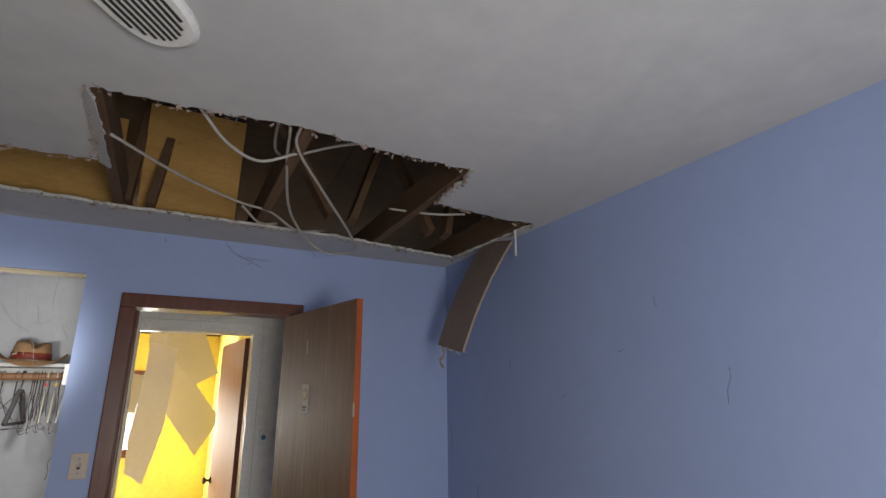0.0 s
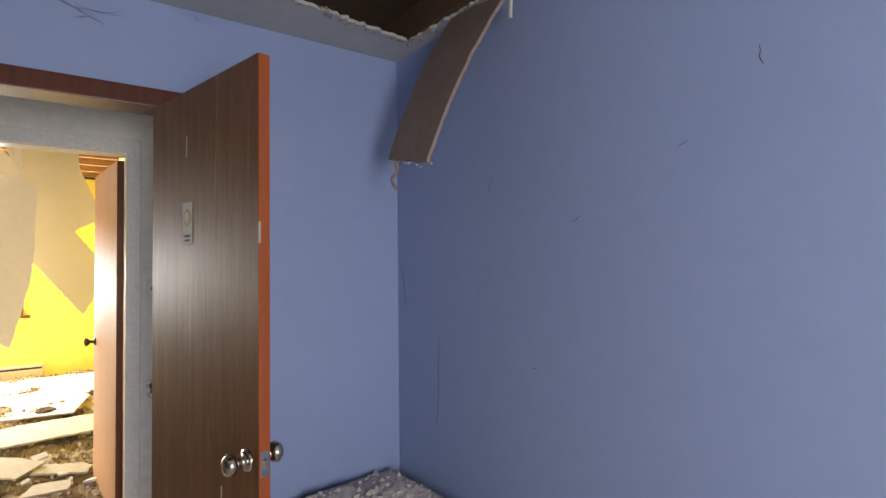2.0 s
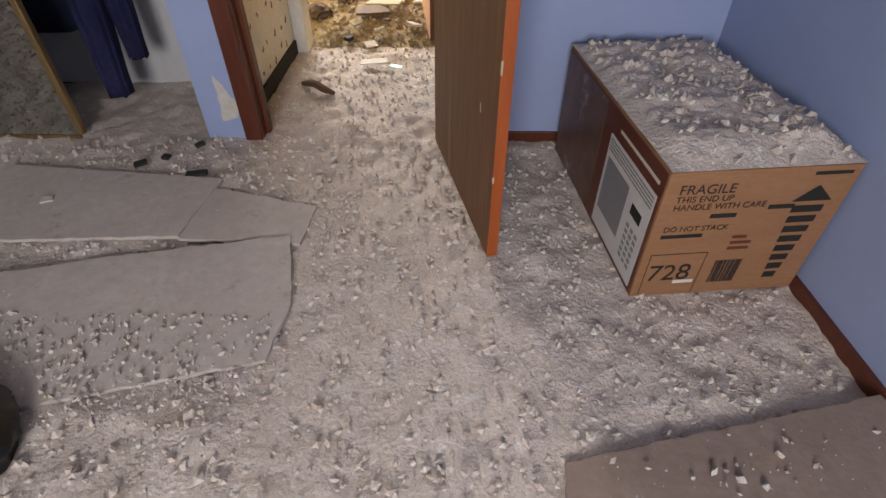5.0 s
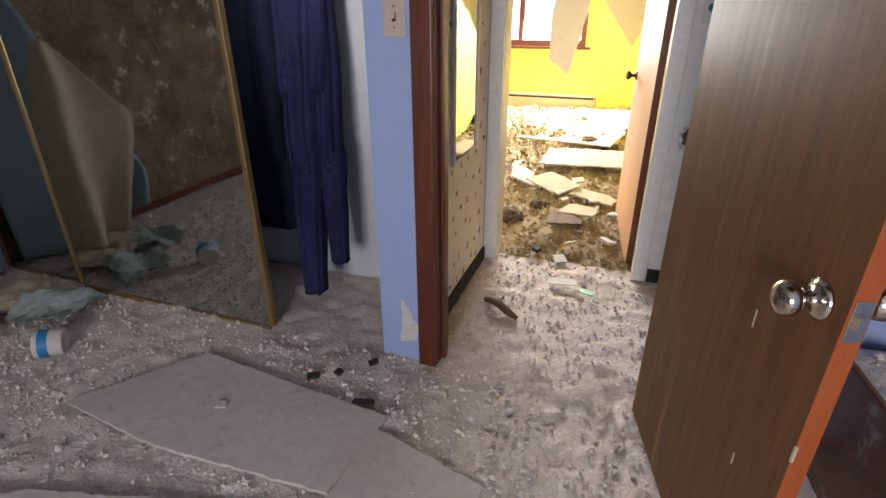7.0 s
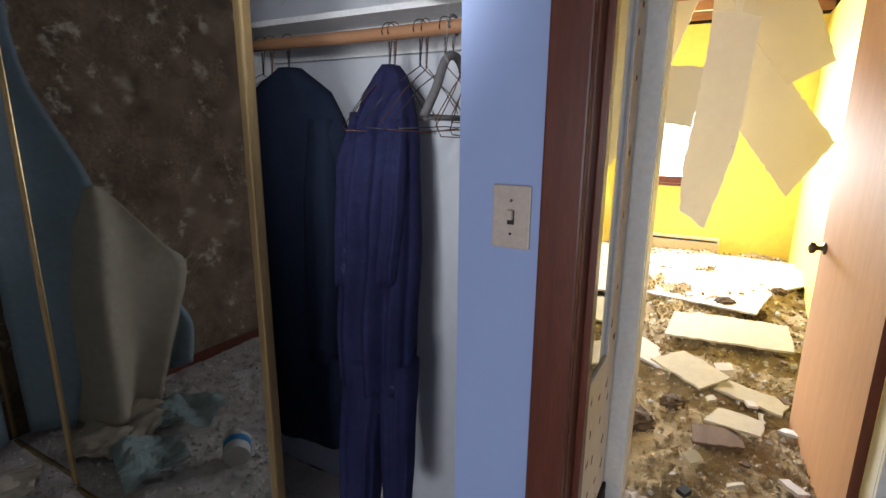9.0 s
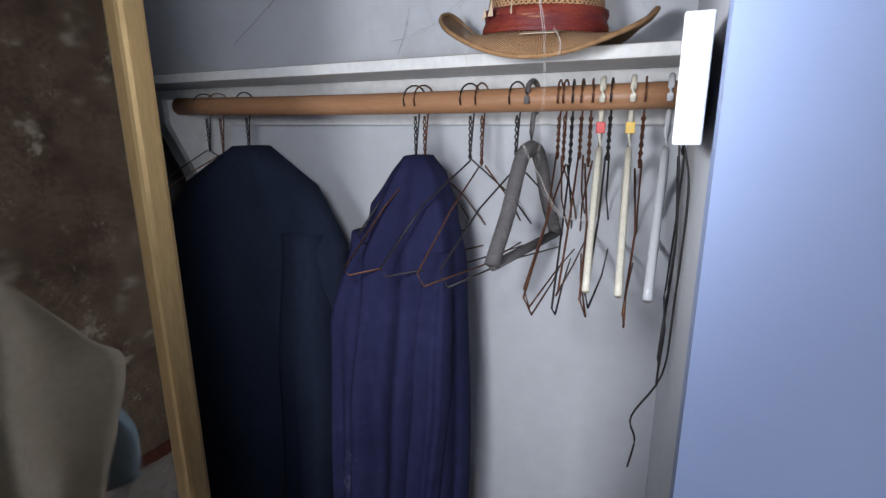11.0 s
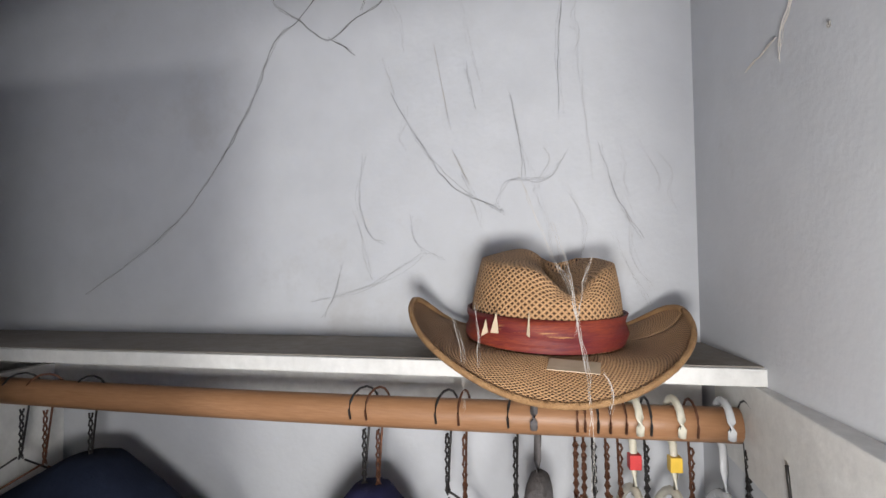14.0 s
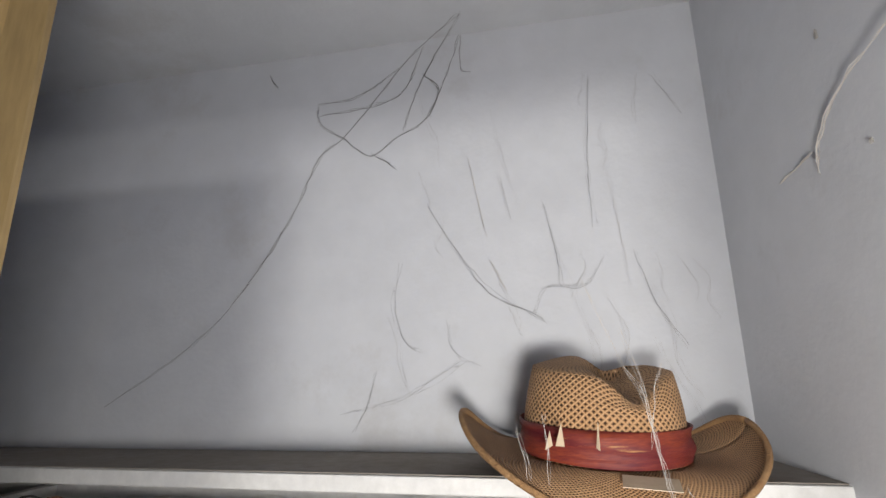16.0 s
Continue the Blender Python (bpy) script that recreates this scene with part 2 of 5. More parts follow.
def sheet(bm, outline, thick, m, sag=None, jag=0.0, grid=10, rnd=None):
    """A broken board: an outline in its own plane, cut into a fine edge, with thickness; sag(x, y) lifts it."""
    rnd = rnd or random.Random(1)
    pts = []
    for (ax, ay), (bx, by) in zip(outline, outline[1:] + outline[:1]):
        k = max(1, int(math.hypot(bx - ax, by - ay) / 0.03))
        for i in range(k):
            t = i / k
            j = jag * (0 if i == 0 else 1)
            pts.append((ax + (bx - ax) * t + rnd.uniform(-j, j), ay + (by - ay) * t + rnd.uniform(-j, j)))
    v = [bm.verts.new((x, y, 0)) for x, y in pts]
    f = bm.faces.new(v)
    tri = bmesh.ops.triangulate(bm, faces=[f])["faces"]
    if sag:
        es = list({e for q in tri for e in q.edges})
        bmesh.ops.subdivide_edges(bm, edges=[e for e in es if e.calc_length() > 0.12], cuts=3, use_grid_fill=True)
        tri = [q for q in bm.faces if all(w.co.z == 0 for w in q.verts)]
    ex = bmesh.ops.extrude_face_region(bm, geom=tri)
    for g in ex["geom"]:
        if isinstance(g, bmesh.types.BMVert):
            g.co.z += thick
    for q in bm.verts:
        if sag:
            q.co.z += sag(q.co.x, q.co.y)
    bmesh.ops.transform(bm, matrix=m, verts=bm.verts)


def prism(outline, z0, z1):
    """An upright block over an outline in plan."""
    bm = bmesh.new()
    f = bm.faces.new([bm.verts.new((x, y, z0)) for x, y in outline])
    for g in bmesh.ops.extrude_face_region(bm, geom=[f])["geom"]:
        if isinstance(g, bmesh.types.BMVert):
            g.co.z = z1
    return bm


def east(y):
    """The east wall's x, skewed to fit the camera's view."""
    return 1.43 + 0.04 * (3.30 - y)


# ---- the shell of the place ----
H = 2.44
wall_north = structure("wall_north", cuboids((-3.07, -0.62, 3.30, 3.345, 2.185, H), (-0.62, -0.40, 3.30, 3.42, 0, H), (-0.40, 0.415, 3.30, 3.42, 2.05, H),
                       (0.415, 1.43, 3.30, 3.42, 0, H)), BLUE, "scuffed sky-blue painted bedroom wall with doorway and closet opening", "wall")
structure("wall_east", prism([(east(3.42), 3.42), (1.55, 3.42), (1.75, -0.82), (east(-0.82), -0.82)], 0, H), BLUE, "plain sky-blue painted bedroom wall with small scuffs", "wall")
structure("wall_west", cuboids((-3.07, -2.95, -0.82, 4.26, 0, H)), MOTTLED, "wall with mottled brown wallpaper left bare by peeling", "wall")
structure("wall_south", cuboids((-2.95, -0.35, -0.82, -0.70, 0, H), (0.65, 1.59, -0.82, -0.70, 0, H), (-0.35, 0.65, -0.82, -0.70, 0, 0.75),
          (-0.35, 0.65, -0.82, -0.70, 1.75, H)), BLUE, "blue bedroom wall behind the walk, with an added window", "wall")
structure("wall_closet_back", cuboids((-2.95, -0.653, 3.873, 3.99, 0, H)), CLOSET, "dirty off-white closet back wall hung with cobwebs", "wall")
structure("wall_closet_side", prism([(-0.619, 3.42), (-0.48, 3.42), (-0.48, 4.33), (-0.653, 4.33), (-0.653, 3.873)], 0, H), CLOSET, "grey-white wall between closet and hallway", "wall")
structure("wall_hall_north", cuboids((-3.07, -0.42, 4.33, 4.45, 0, H), (-0.42, 0.35, 4.33, 4.45, 2.05, H), (0.35, 2.3, 4.33, 4.45, 0, H)), HALLWHITE, "white hallway wall with a doorway", "wall")
structure("wall_hall_south", cuboids((1.55, 2.3, 3.30, 3.42, 0, H)), HALLWHITE, "white hallway wall", "wall")
structure("wall_hall_east", cuboids((2.3, 2.42, 3.30, 4.45, 0, H)), HALLWHITE, "white hallway end wall", "wall")
structure("wall_yellow_east", cuboids((0.42, 0.54, 4.45, 8.42, 0, H)), YELLOW, "bright yellow painted wall", "wall")
structure("wall_yellow_north", cuboids((-3.07, -1.9, 8.30, 8.42, 0, H), (-0.38, 0.42, 8.30, 8.42, 0, H), (-1.9, -0.38, 8.30, 8.42, 0, 0.90),
          (-1.9, -0.38, 8.30, 8.42, 1.95, H)), YELLOW, "bright yellow painted wall with a window", "wall")
structure("wall_yellow_west", cuboids((-3.07, -2.95, 4.45, 8.30, 0, H)), YELLOW, "bright yellow painted wall", "wall")
structure("ceiling_hall", cuboids((-0.48, 2.3, 3.42, 4.33, H, H + 0.012)), HALLWHITE, "white hallway ceiling", "ceiling")
structure("ceiling_closet", cuboids((-2.95, -0.635, 3.345, 3.873, H, H + 0.012)), CLOSET, "grey closet ceiling", "ceiling")

# bedroom ceiling with the broken-out hole
HOLE = [(-0.95, 2.42), (-0.54, 2.41), (-0.50, 1.86), (-0.23, 1.855), (0.09, 1.82), (0.40, 1.86), (0.79, 1.85), (0.81, 2.24), (1.25, 2.29), (1.42, 2.27),
        (1.36, 3.07), (0.54, 2.95), (0.04, 2.94), (-0.52, 2.94), (-0.95, 2.89), (-1.25, 2.85), (-1.3, 2.5)]
bm = bmesh.new()
rnd = random.Random(4)


def ring_of(pts, jag):
    out = []
    for (ax, ay), (bx, by) in zip(pts, pts[1:] + pts[:1]):
        k = max(1, int(math.hypot(bx - ax, by - ay) / 0.022))
        for i in range(k):
            t = i / k
            out.append(bm.verts.new((ax + (bx - ax) * t + rnd.uniform(-jag, jag), ay + (by - ay) * t + rnd.uniform(-jag, jag), 0)))
    return [bm.edges.new((out[i], out[(i + 1) % len(out)])) for i in range(len(out))]


edges = ring_of([(-2.95, -0.70), (1.60, -0.70), (1.43, 3.30), (-2.95, 3.30)], 0) + ring_of(HOLE, 0.011)
bmesh.ops.triangle_fill(bm, use_beauty=True, edges=edges)
ex = bmesh.ops.extrude_face_region(bm, geom=bm.faces[:])
for g in ex["geom"]:
    if isinstance(g, bmesh.types.BMVert):
        g.co.z += 0.014
bmesh.ops.translate(bm, verts=bm.verts, vec=(0, 0, H))
for f in bm.faces:
    if abs(f.normal.z) < 0.5:
        f.material_index = 1
structure("ceiling", bm, (CEILING, GYPSUM), "water-stained grey ceiling with a jagged hole", "ceiling")

# attic: joists, roof deck, rafters
for x, y0, y1, m in ((-0.50, 1.2, 4.45, LUMBER), (0.13, 1.2, 4.45, LUMBER), (0.80, 1.2, 4.45, LUMBER), (1.39, 1.2, 4.45, LUMBER), (-1.1, 1.2, 4.45, LUMBER), (-1.7, 1.2, 4.45, LUMBER)):
    structure("ceiling_joist", cuboids((x - 0.022, x + 0.022, y0, y1, H + 0.018, H + 0.16), bevel=0.004), m, "dark old wooden ceiling joist above the hole", "joist")
bm = bmesh.new()
for i in range(7):
    x = -3.2 + i * 0.8
    cuboid(bm, x, x + 0.795, -1.0, 8.6, 0, 0.015)
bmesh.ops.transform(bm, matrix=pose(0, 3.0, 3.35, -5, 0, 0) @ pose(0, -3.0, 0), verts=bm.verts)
structure("roof_deck", bm, ROOFWOOD, "plywood roof deck, darkened for the attic's shade", "roof")
structure("attic_wall", cuboids((-3.3, -3.2, -1.1, 8.7, H, 3.9), (2.45, 2.55, -1.1, 8.7, H, 3.9), (-3.2, 2.45, -1.1, -1.0, H, 3.9), (-3.2, 2.45, 8.5, 8.6, H, 3.9)), ROOFWOOD, "plywood attic gable, darkened for the attic's shade", "wall")

# floors
structure("floor", cuboids((-3.07, 2.42, -0.82, 8.42, -0.12, -0.06)), LUMBER, "buried wooden floor", "floor")

# ---- rubble on the floors ----


def rubble_height(x, y):
    h = 0.012 * noise.noise((x * 2.1, y * 2.1, 0)) + 0.008 * noise.noise((x * 11, y * 11, 9)) + 0.010 * noise.noise((x * 6, y * 6, 3)) + 0.008 * noise.noise((x * 19, y * 19, 7)) + 0.006 * noise.noise((x * 43, y * 43, 11))
    return h


def rubble_bed(name, x0, x1, y0, y1, step, height, mat, label):
    nx, ny = int((x1 - x0) / step), int((y1 - y0) / step)
    verts, faces = [], []
    for j in range(ny + 1):
        for i in range(nx + 1):
            x, y = x0 + (x1 - x0) * i / nx, y0 + (y1 - y0) * j / ny
            verts.append((x, y, height(x, y)))
    for j in range(ny):
        for i in range(nx):
            a = j * (nx + 1) + i
            faces.append((a, a + 1, a + nx + 2, a + nx + 1))
    me = bpy.data.meshes.new(name)
    me.from_pydata(verts, [], faces)
    me.materials.append(mat)
    for p in me.polygons:
        p.use_smooth = True
    return tagged(new(name, me), label, "rubble", "", "stuff")


def yellow_height(x, y):
    t = min(1.0, max(0.0, (y - 4.4) / 2.5))
    return rubble_height(x, y) * (1 + 2.2 * t) + 0.20 * t + 0.07 * t * noise.noise((x * 2.3, y * 2.3, 5))


rubble_bed("plaster_rubble", -2.95, 1.56, -0.70, 3.36, 0.017, rubble_height, RUBBLE, "grey crumbled plaster and insulation covering the bedroom floor")
rubble_bed("hall_rubble", -0.48, 2.3, 3.36, 4.40, 0.02, rubble_height, RUBBLE, "grey crumbled plaster covering the hallway floor")
rubble_bed("closet_rubble", -2.95, -0.635, 3.36, 3.873, 0.02, rubble_height, RUBBLE, "grey dust and crumbs on the closet floor")
rubble_bed("yellow_room_rubble", -2.95, 0.42, 4.40, 8.30, 0.03, yellow_height, BROWNRUBBLE, "brown insulation and plaster heaped over the floor")


def crumbs(name, count, area, size, height, mats, label, seed):
    """Thousands of small angular lumps in one mesh."""
    r = random.Random(seed)
    verts, faces, idx = [], [], []
    base = [(1, 0, 0), (-1, 0, 0), (0, 1, 0), (0, -1, 0), (0, 0, 1), (0, 0, -1)]
    tri = [(0, 2, 4), (2, 1, 4), (1, 3, 4), (3, 0, 4), (2, 0, 5), (1, 2, 5), (3, 1, 5), (0, 3, 5)]
    for _ in range(count):
        x, y = r.uniform(area[0], area[1]), r.uniform(area[2], area[3])
        s = size * (0.35 + r.random() ** 3 * 1.9)
        rot = Euler((r.uniform(0, 6), r.uniform(0, 6), r.uniform(0, 6))).to_matrix()
        c = Vector((x, y, height(x, y) + 0.25 * s))
        k = len(verts)
        for b in base:
            d = Vector(b) * s * r.uniform(0.6, 1.2)
            d.z *= r.uniform(0.4, 0.8)
            d = rot @ d
            verts.append(tuple(c + d))
        mi = 0 if r.random() < 0.88 else len(mats) - 1
        for t in tri:
            faces.append(tuple(k + q for q in t))
            idx.append(mi)
    me = bpy.data.meshes.new(name)
    me.from_pydata(verts, [], faces)
    for m in mats:
        me.materials.append(m)
    me.polygons.foreach_set("material_index", idx)
    return tagged(new(name, me), label, "rubble", "", "stuff")


crumbs("plaster_crumbs", 20000, (-2.9, 1.4, 0.9, 3.3), 0.0072, rubble_height, (RUBBLE, GYPSUM), "loose grey and white plaster crumbs", 11)
crumbs("hall_crumbs", 2600, (-0.46, 1.2, 3.3, 4.4), 0.0058, rubble_height, (RUBBLE, GYPSUM), "loose grey plaster crumbs", 12)
crumbs("yellow_room_crumbs", 14000, (-1.6, 0.4, 4.4, 8.2), 0.011, yellow_height, (BROWNRUBBLE, GYPSUM), "loose brown and white rubble", 13)

# ---- doorway, doors ----
def casing(name, x0, x1, x2, x3, ya, yb, zi, zo, mat, label):
    t = thing(name, pose(x0, ya, 0), label, "door frame")
    t["kind"] = "structure"
    part("jamb", cuboids((x0, x1, ya, yb, 0, zi), bevel=0.004), mat, t)
    part("jamb", cuboids((x2, x3, ya, yb, 0, zi), bevel=0.004), mat, t)
    part("head", cuboids((x0, x3, ya, yb, zi, zo), bevel=0.004), mat, t)
    return t


frame_bed = casing("door_frame_1", -0.455, -0.385, 0.395, 0.465, 3.278, 3.302, 2.03, 2.10, BROWNTRIM, "dark red-brown stained door casing")
part("lining", cuboids((-0.400, -0.382, 3.303, 3.425, 0, 2.03), (0.395, 0.413, 3.303, 3.425, 0, 2.03), (-0.382, 0.395, 3.303, 3.425, 2.032, 2.049)), BROWNTRIM, frame_bed)
part("door_stop", cuboids((-0.382, -0.368, 3.345, 3.38, 0, 2.02), bevel=0.003), BROWNTRIM, frame_bed)
frame_hall = casing("door_frame_2", -0.475, -0.405, 0.335, 0.406, 4.308, 4.332, 2.04, 2.115, GREYTRIM, "grey-white gloss painted door casing")
part("lining", cuboids((-0.42, -0.403, 4.333, 4.455, 0, 2.04), (0.335, 0.35, 4.333, 4.455, 0, 2.04), (-0.403, 0.335, 4.333, 4.455, 2.035, 2.05)), GREYTRIM, frame_hall)


def knob(parent, m, mat, both=True):
    for s in (1, -1) if both else (1,):
        q = m @ pose(0, 0, 0, 90 * s, 0, 0)
        bm = bmesh.new()
        lathe(bm, [(0.031, 0.0), (0.033, 0.004), (0.026, 0.009), (0.013, 0.013), (0.012, 0.026), (0.019, 0.031), (0.028, 0.040), (0.029, 0.050), (0.024, 0.060), (0.012, 0.064)], q, 20)
        part("door_knob", bm, mat, parent, "shiny metal door knob", smooth=True)


# open bedroom door, its own frame: x along the leaf from the hinge, y its thickness
leaf = pose(0.394, 3.285, 0.0, 0, 0, -76.3)
door = thing("door_1", leaf, "open brown veneer door with orange-stained edge and chrome knob", "door")
door["kind"] = "structure"
bm = cuboids((0.0, 0.768, -0.034, 0.0, 0.012, 2.02), bevel=0.0015)
bmesh.ops.recalc_face_normals(bm, faces=bm.faces)
for f in bm.faces:
    if abs(f.normal.y) < 0.7:
        f.material_index = 1
bmesh.ops.transform(bm, matrix=leaf, verts=bm.verts)
part("leaf", bm, (DOORFACE, DOOREDGE), door)
bm = bmesh.new()
q = leaf @ pose(0.705, -0.034, 0.885)
lathe(bm, [(0.033, 0.0), (0.035, 0.005), (0.026, 0.010), (0.014, 0.014), (0.013, 0.028), (0.020, 0.034), (0.029, 0.044), (0.030, 0.056), (0.023, 0.066), (0.010, 0.069)], q @ pose(0, 0, 0, 90, 0, 0), 20)
part("door_knob", bm, CHROME, door, "shiny chrome door knob", smooth=True)
bm = bmesh.new()
lathe(bm, [(0.033, 0.0), (0.035, 0.005), (0.026, 0.010), (0.014, 0.014), (0.013, 0.028), (0.020, 0.034), (0.029, 0.044), (0.030, 0.056), (0.023, 0.066), (0.010, 0.069)], leaf @ pose(0.705, 0.0, 0.885, -90, 0, 0), 20)
part("door_knob", bm, CHROME, door, "shiny chrome door knob", smooth=True)
bm = cuboids((0.7675, 0.7705, -0.030, -0.004, 0.850, 0.920), (0.7700, 0.7790, -0.024, -0.010, 0.873, 0.897), bevel=0.001)
bmesh.ops.transform(bm, matrix=leaf, verts=bm.verts)
part("latch_plate", bm, CHROME, door)

# the door of the yellow room stands open against its wall
leaf2 = pose(0.335, 4.46, 0.0, 0, 0, 97)
door2 = thing("door_2", leaf2, "open tan veneer door with dark edge", "door")
door2["kind"] = "structure"
bm = cuboids((0.0, 0.74, 0.0, 0.034, 0.02, 2.02), bevel=0.0015)
bmesh.ops.recalc_face_normals(bm, faces=bm.faces)
for f in bm.faces:
    if abs(f.normal.y) < 0.7:
        f.material_index = 1
bmesh.ops.transform(bm, matrix=leaf2, verts=bm.verts)
part("leaf", bm, (TANDOOR, BROWNTRIM), door2)
bm = bmesh.new()
lathe(bm, [(0.026, 0.0), (0.026, 0.006), (0.011, 0.010), (0.010, 0.03), (0.024, 0.04), (0.026, 0.055), (0.012, 0.062)], leaf2 @ pose(0.68, 0.034, 0.94, -90, 0, 0), 14)
part("door_knob", bm, DARKMETAL, door2, "dark bronze door knob", smooth=True)

# ---- closet ----
def mirror_door(x0, x1, y, label):
    t = thing("mirror_door", pose(x0, y, 0.0), label, "closet door", "sliding mirror doors")
    part("mirror", cuboids((x0 + 0.010, x1 - 0.022, y + 0.006, y + 0.012, 0.0, 2.10)), MIRROR, t, "dusty mirror glass")
    for a, b in ((x0, x0 + 0.014), (x1 - 0.026, x1)):
        part("stile", cuboids((a, b, y - 0.004, y + 0.026, 0.02, 2.13), bevel=0.006), BRASSFRAME, t)
    for a, b in ((-0.02, 0.012), (2.095, 2.13)):
        part("rail", cuboids((x0 + 0.015, x1 - 0.027, y - 0.003, y + 0.020, a, b), bevel=0.004), BRASSFRAME, t)
    return t


mirror_door(-2.345, -1.152, 3.284, "sliding closet door of dusty mirror in a tarnished gold frame")
mirror_door(-2.945, -1.76, 3.314, "sliding closet door of dusty mirror behind the other one")
structure("closet_track", cuboids((-2.95, -0.62, 3.303, 3.340, 2.165, 2.184), bevel=0.003), CREAMWOOD, "cream wooden track over the closet opening", "track")
shelf = thing("closet_shelf", pose(-1.8, 4.0, 1.7), "white painted closet shelf, chipped and dusty", "shelf")
part("shelf_board", cuboids((-2.94, -0.655, 3.778, 3.953, 1.688, 1.706), bevel=0.002), WHITETRIM, shelf)
part("cleat", cuboids((-0.675, -0.653, 3.475, 3.953, 1.588, 1.6875), bevel=0.002), WHITETRIM, shelf)
rod = thing("closet_rod", pose(-1.2, 3.81, 1.64), "worn wooden closet rod carrying hangers", "closet rod")
bm = bmesh.new()
tube(bm, [(-1.715 + 1.033 * i / 12, 3.81, 1.641 - 0.004 * math.sin(i / 12 * math.pi)) for i in range(13)], 0.0185, 14)
part("rod", bm, material("worn_rod_wood", (0.46, 0.25, 0.135), (0.33, 0.165, 0.08), rough=0.45, scale=6.0, stretch=(0.8, 8, 8), bump=0.06), rod, smooth=True)

# ---- cardboard box by the wall ----
carton = thing("cardboard_box", pose(0.92, 2.385, 0.0), "large brown printed cardboard appliance box buried in plaster dust", "box")
part("carton", cuboids((0.915, 1.415, 2.385, 3.275, 0.0, 0.43), bevel=0.006), CARD, carton)
part("cleat", cuboids((-1.86, -0.684, 3.933, 3.953, 1.60, 1.6875), bevel=0.002), WHITETRIM, shelf)
part("dust_layer", cuboids((-2.93, -0.664, 3.784, 3.951, 1.7062, 1.7074)), material("brown_shelf_dust", (0.38, 0.345, 0.31), (0.28, 0.25, 0.22), rough=1.0, scale=6.0, bump=0.3, bump_scale=80,
     spots=(0.48, 0.45, 0.41), spot_scale=9, spot_at=0.64, spec=0.1), shelf, "brownish dust lying on the shelf")
bm = bmesh.new()
sheet(bm, [(0, 0.0), (0.165, 0.0), (0.165, -0.34), (0.09, -0.24), (0.0, -0.05)], 0.018, pose(-1.738, 3.786, 1.655) @ Matrix(((0, 0, 1, 0), (1, 0, 0, 0), (0, 1, 0, 0), (0, 0, 0, 1))))
part("bracket", bm, WHITETRIM, shelf, "white board that carries the rod")


def loft(bm, rings):
    vs = [[bm.verts.new(p) for p in r] for r in rings]
    n = len(vs[0])
    for a, b in zip(vs, vs[1:]):
        for k in range(n):
            bm.faces.new((a[k], a[(k + 1) % n], b[(k + 1) % n], b[k]))
    bm.faces.new(vs[0][::-1])
    bm.faces.new(vs[-1])


def cloth_tube(bm, levels, folds, seed, n=64, steps=34):
    """Hanging cloth: levels of (z, x, y, half width, half depth), with folds that deepen downwards."""
    rings = []
    zs = [l[0] for l in levels]
    for i in range(steps + 1):
        z = zs[0] + (zs[-1] - zs[0]) * i / steps
        k = max(j for j in range(len(levels) - 1) if zs[j] >= z - 1e-6)
        t = (zs[k] - z) / max(1e-6, zs[k] - zs[k + 1])
        t = t * t * (3 - 2 * t)
        _, x, y, w, d = (a + (b - a) * t for a, b in zip(levels[k], levels[k + 1]))
        deep = min(1.0, 0.15 + 1.3 * i / steps)
        ring = []
        for q in range(n):
            a = 2 * math.pi * q / n
            f = 1 + deep * (folds * math.sin(9 * a + seed + 1.2 * math.sin(2 * z + seed)) + 0.6 * folds * math.sin(13 * a + 2.1 * seed))
            f += 0.05 * noise.noise((3 * math.cos(a), 3 * math.sin(a), 5 * z + seed))
            ring.append((x + w * math.copysign(abs(math.cos(a)) ** 0.75, math.cos(a)) * (1 + 0.15 * (f - 1)), y + d * f * math.copysign(abs(math.sin(a)) ** 0.8, math.sin(a)),
                         z + 0.006 * math.sin(5 * a + seed) * (i == steps)))
        rings.append(ring)
    loft(bm, rings)


NAVY = material("navy_wool", (0.022, 0.029, 0.052), (0.014, 0.019, 0.036), rough=0.95, scale=9.0, bump=0.25, bump_scale=300, spec=0.1)
DENIM = material("faded_navy_twill", (0.032, 0.034, 0.092), (0.016, 0.017, 0.052), rough=0.9, scale=6.0, bump=0.25, bump_scale=300, spec=0.12,
                 spots=(0.10, 0.10, 0.17), spot_scale=7, spot_at=0.64)
BLACKCLOTH = material("black_shiny_cloth", (0.018, 0.018, 0.019), rough=0.35, bump=0.25, bump_scale=40)
coat = thing("coat", pose(-1.55, 3.80, 1.55), "dark navy wool coat on a wire hanger in the closet", "coat", "clothes in the closet")
bm = bmesh.new()
cloth_tube(bm, [(1.560, -1.495, 3.80, 0.035, 0.035), (1.535, -1.50, 3.80, 0.095, 0.05), (1.46, -1.51, 3.80, 0.195, 0.06), (1.36, -1.525, 3.79, 0.265, 0.065),
                (1.0, -1.55, 3.79, 0.285, 0.075), (0.55, -1.55, 3.79, 0.275, 0.075), (0.27, -1.545, 3.79, 0.255, 0.07)], 0.10, 1.3)
part("coat_body", bm, NAVY, coat, smooth=True)
bm = bmesh.new()
cloth_tube(bm, [(1.40, -1.335, 3.775, 0.045, 0.05), (1.1, -1.325, 3.75, 0.062, 0.06), (0.62, -1.345, 3.735, 0.05, 0.05)], 0.08, 3.0, n=28, steps=16)
part("sleeve", bm, NAVY, coat, smooth=True)
bm = bmesh.new()
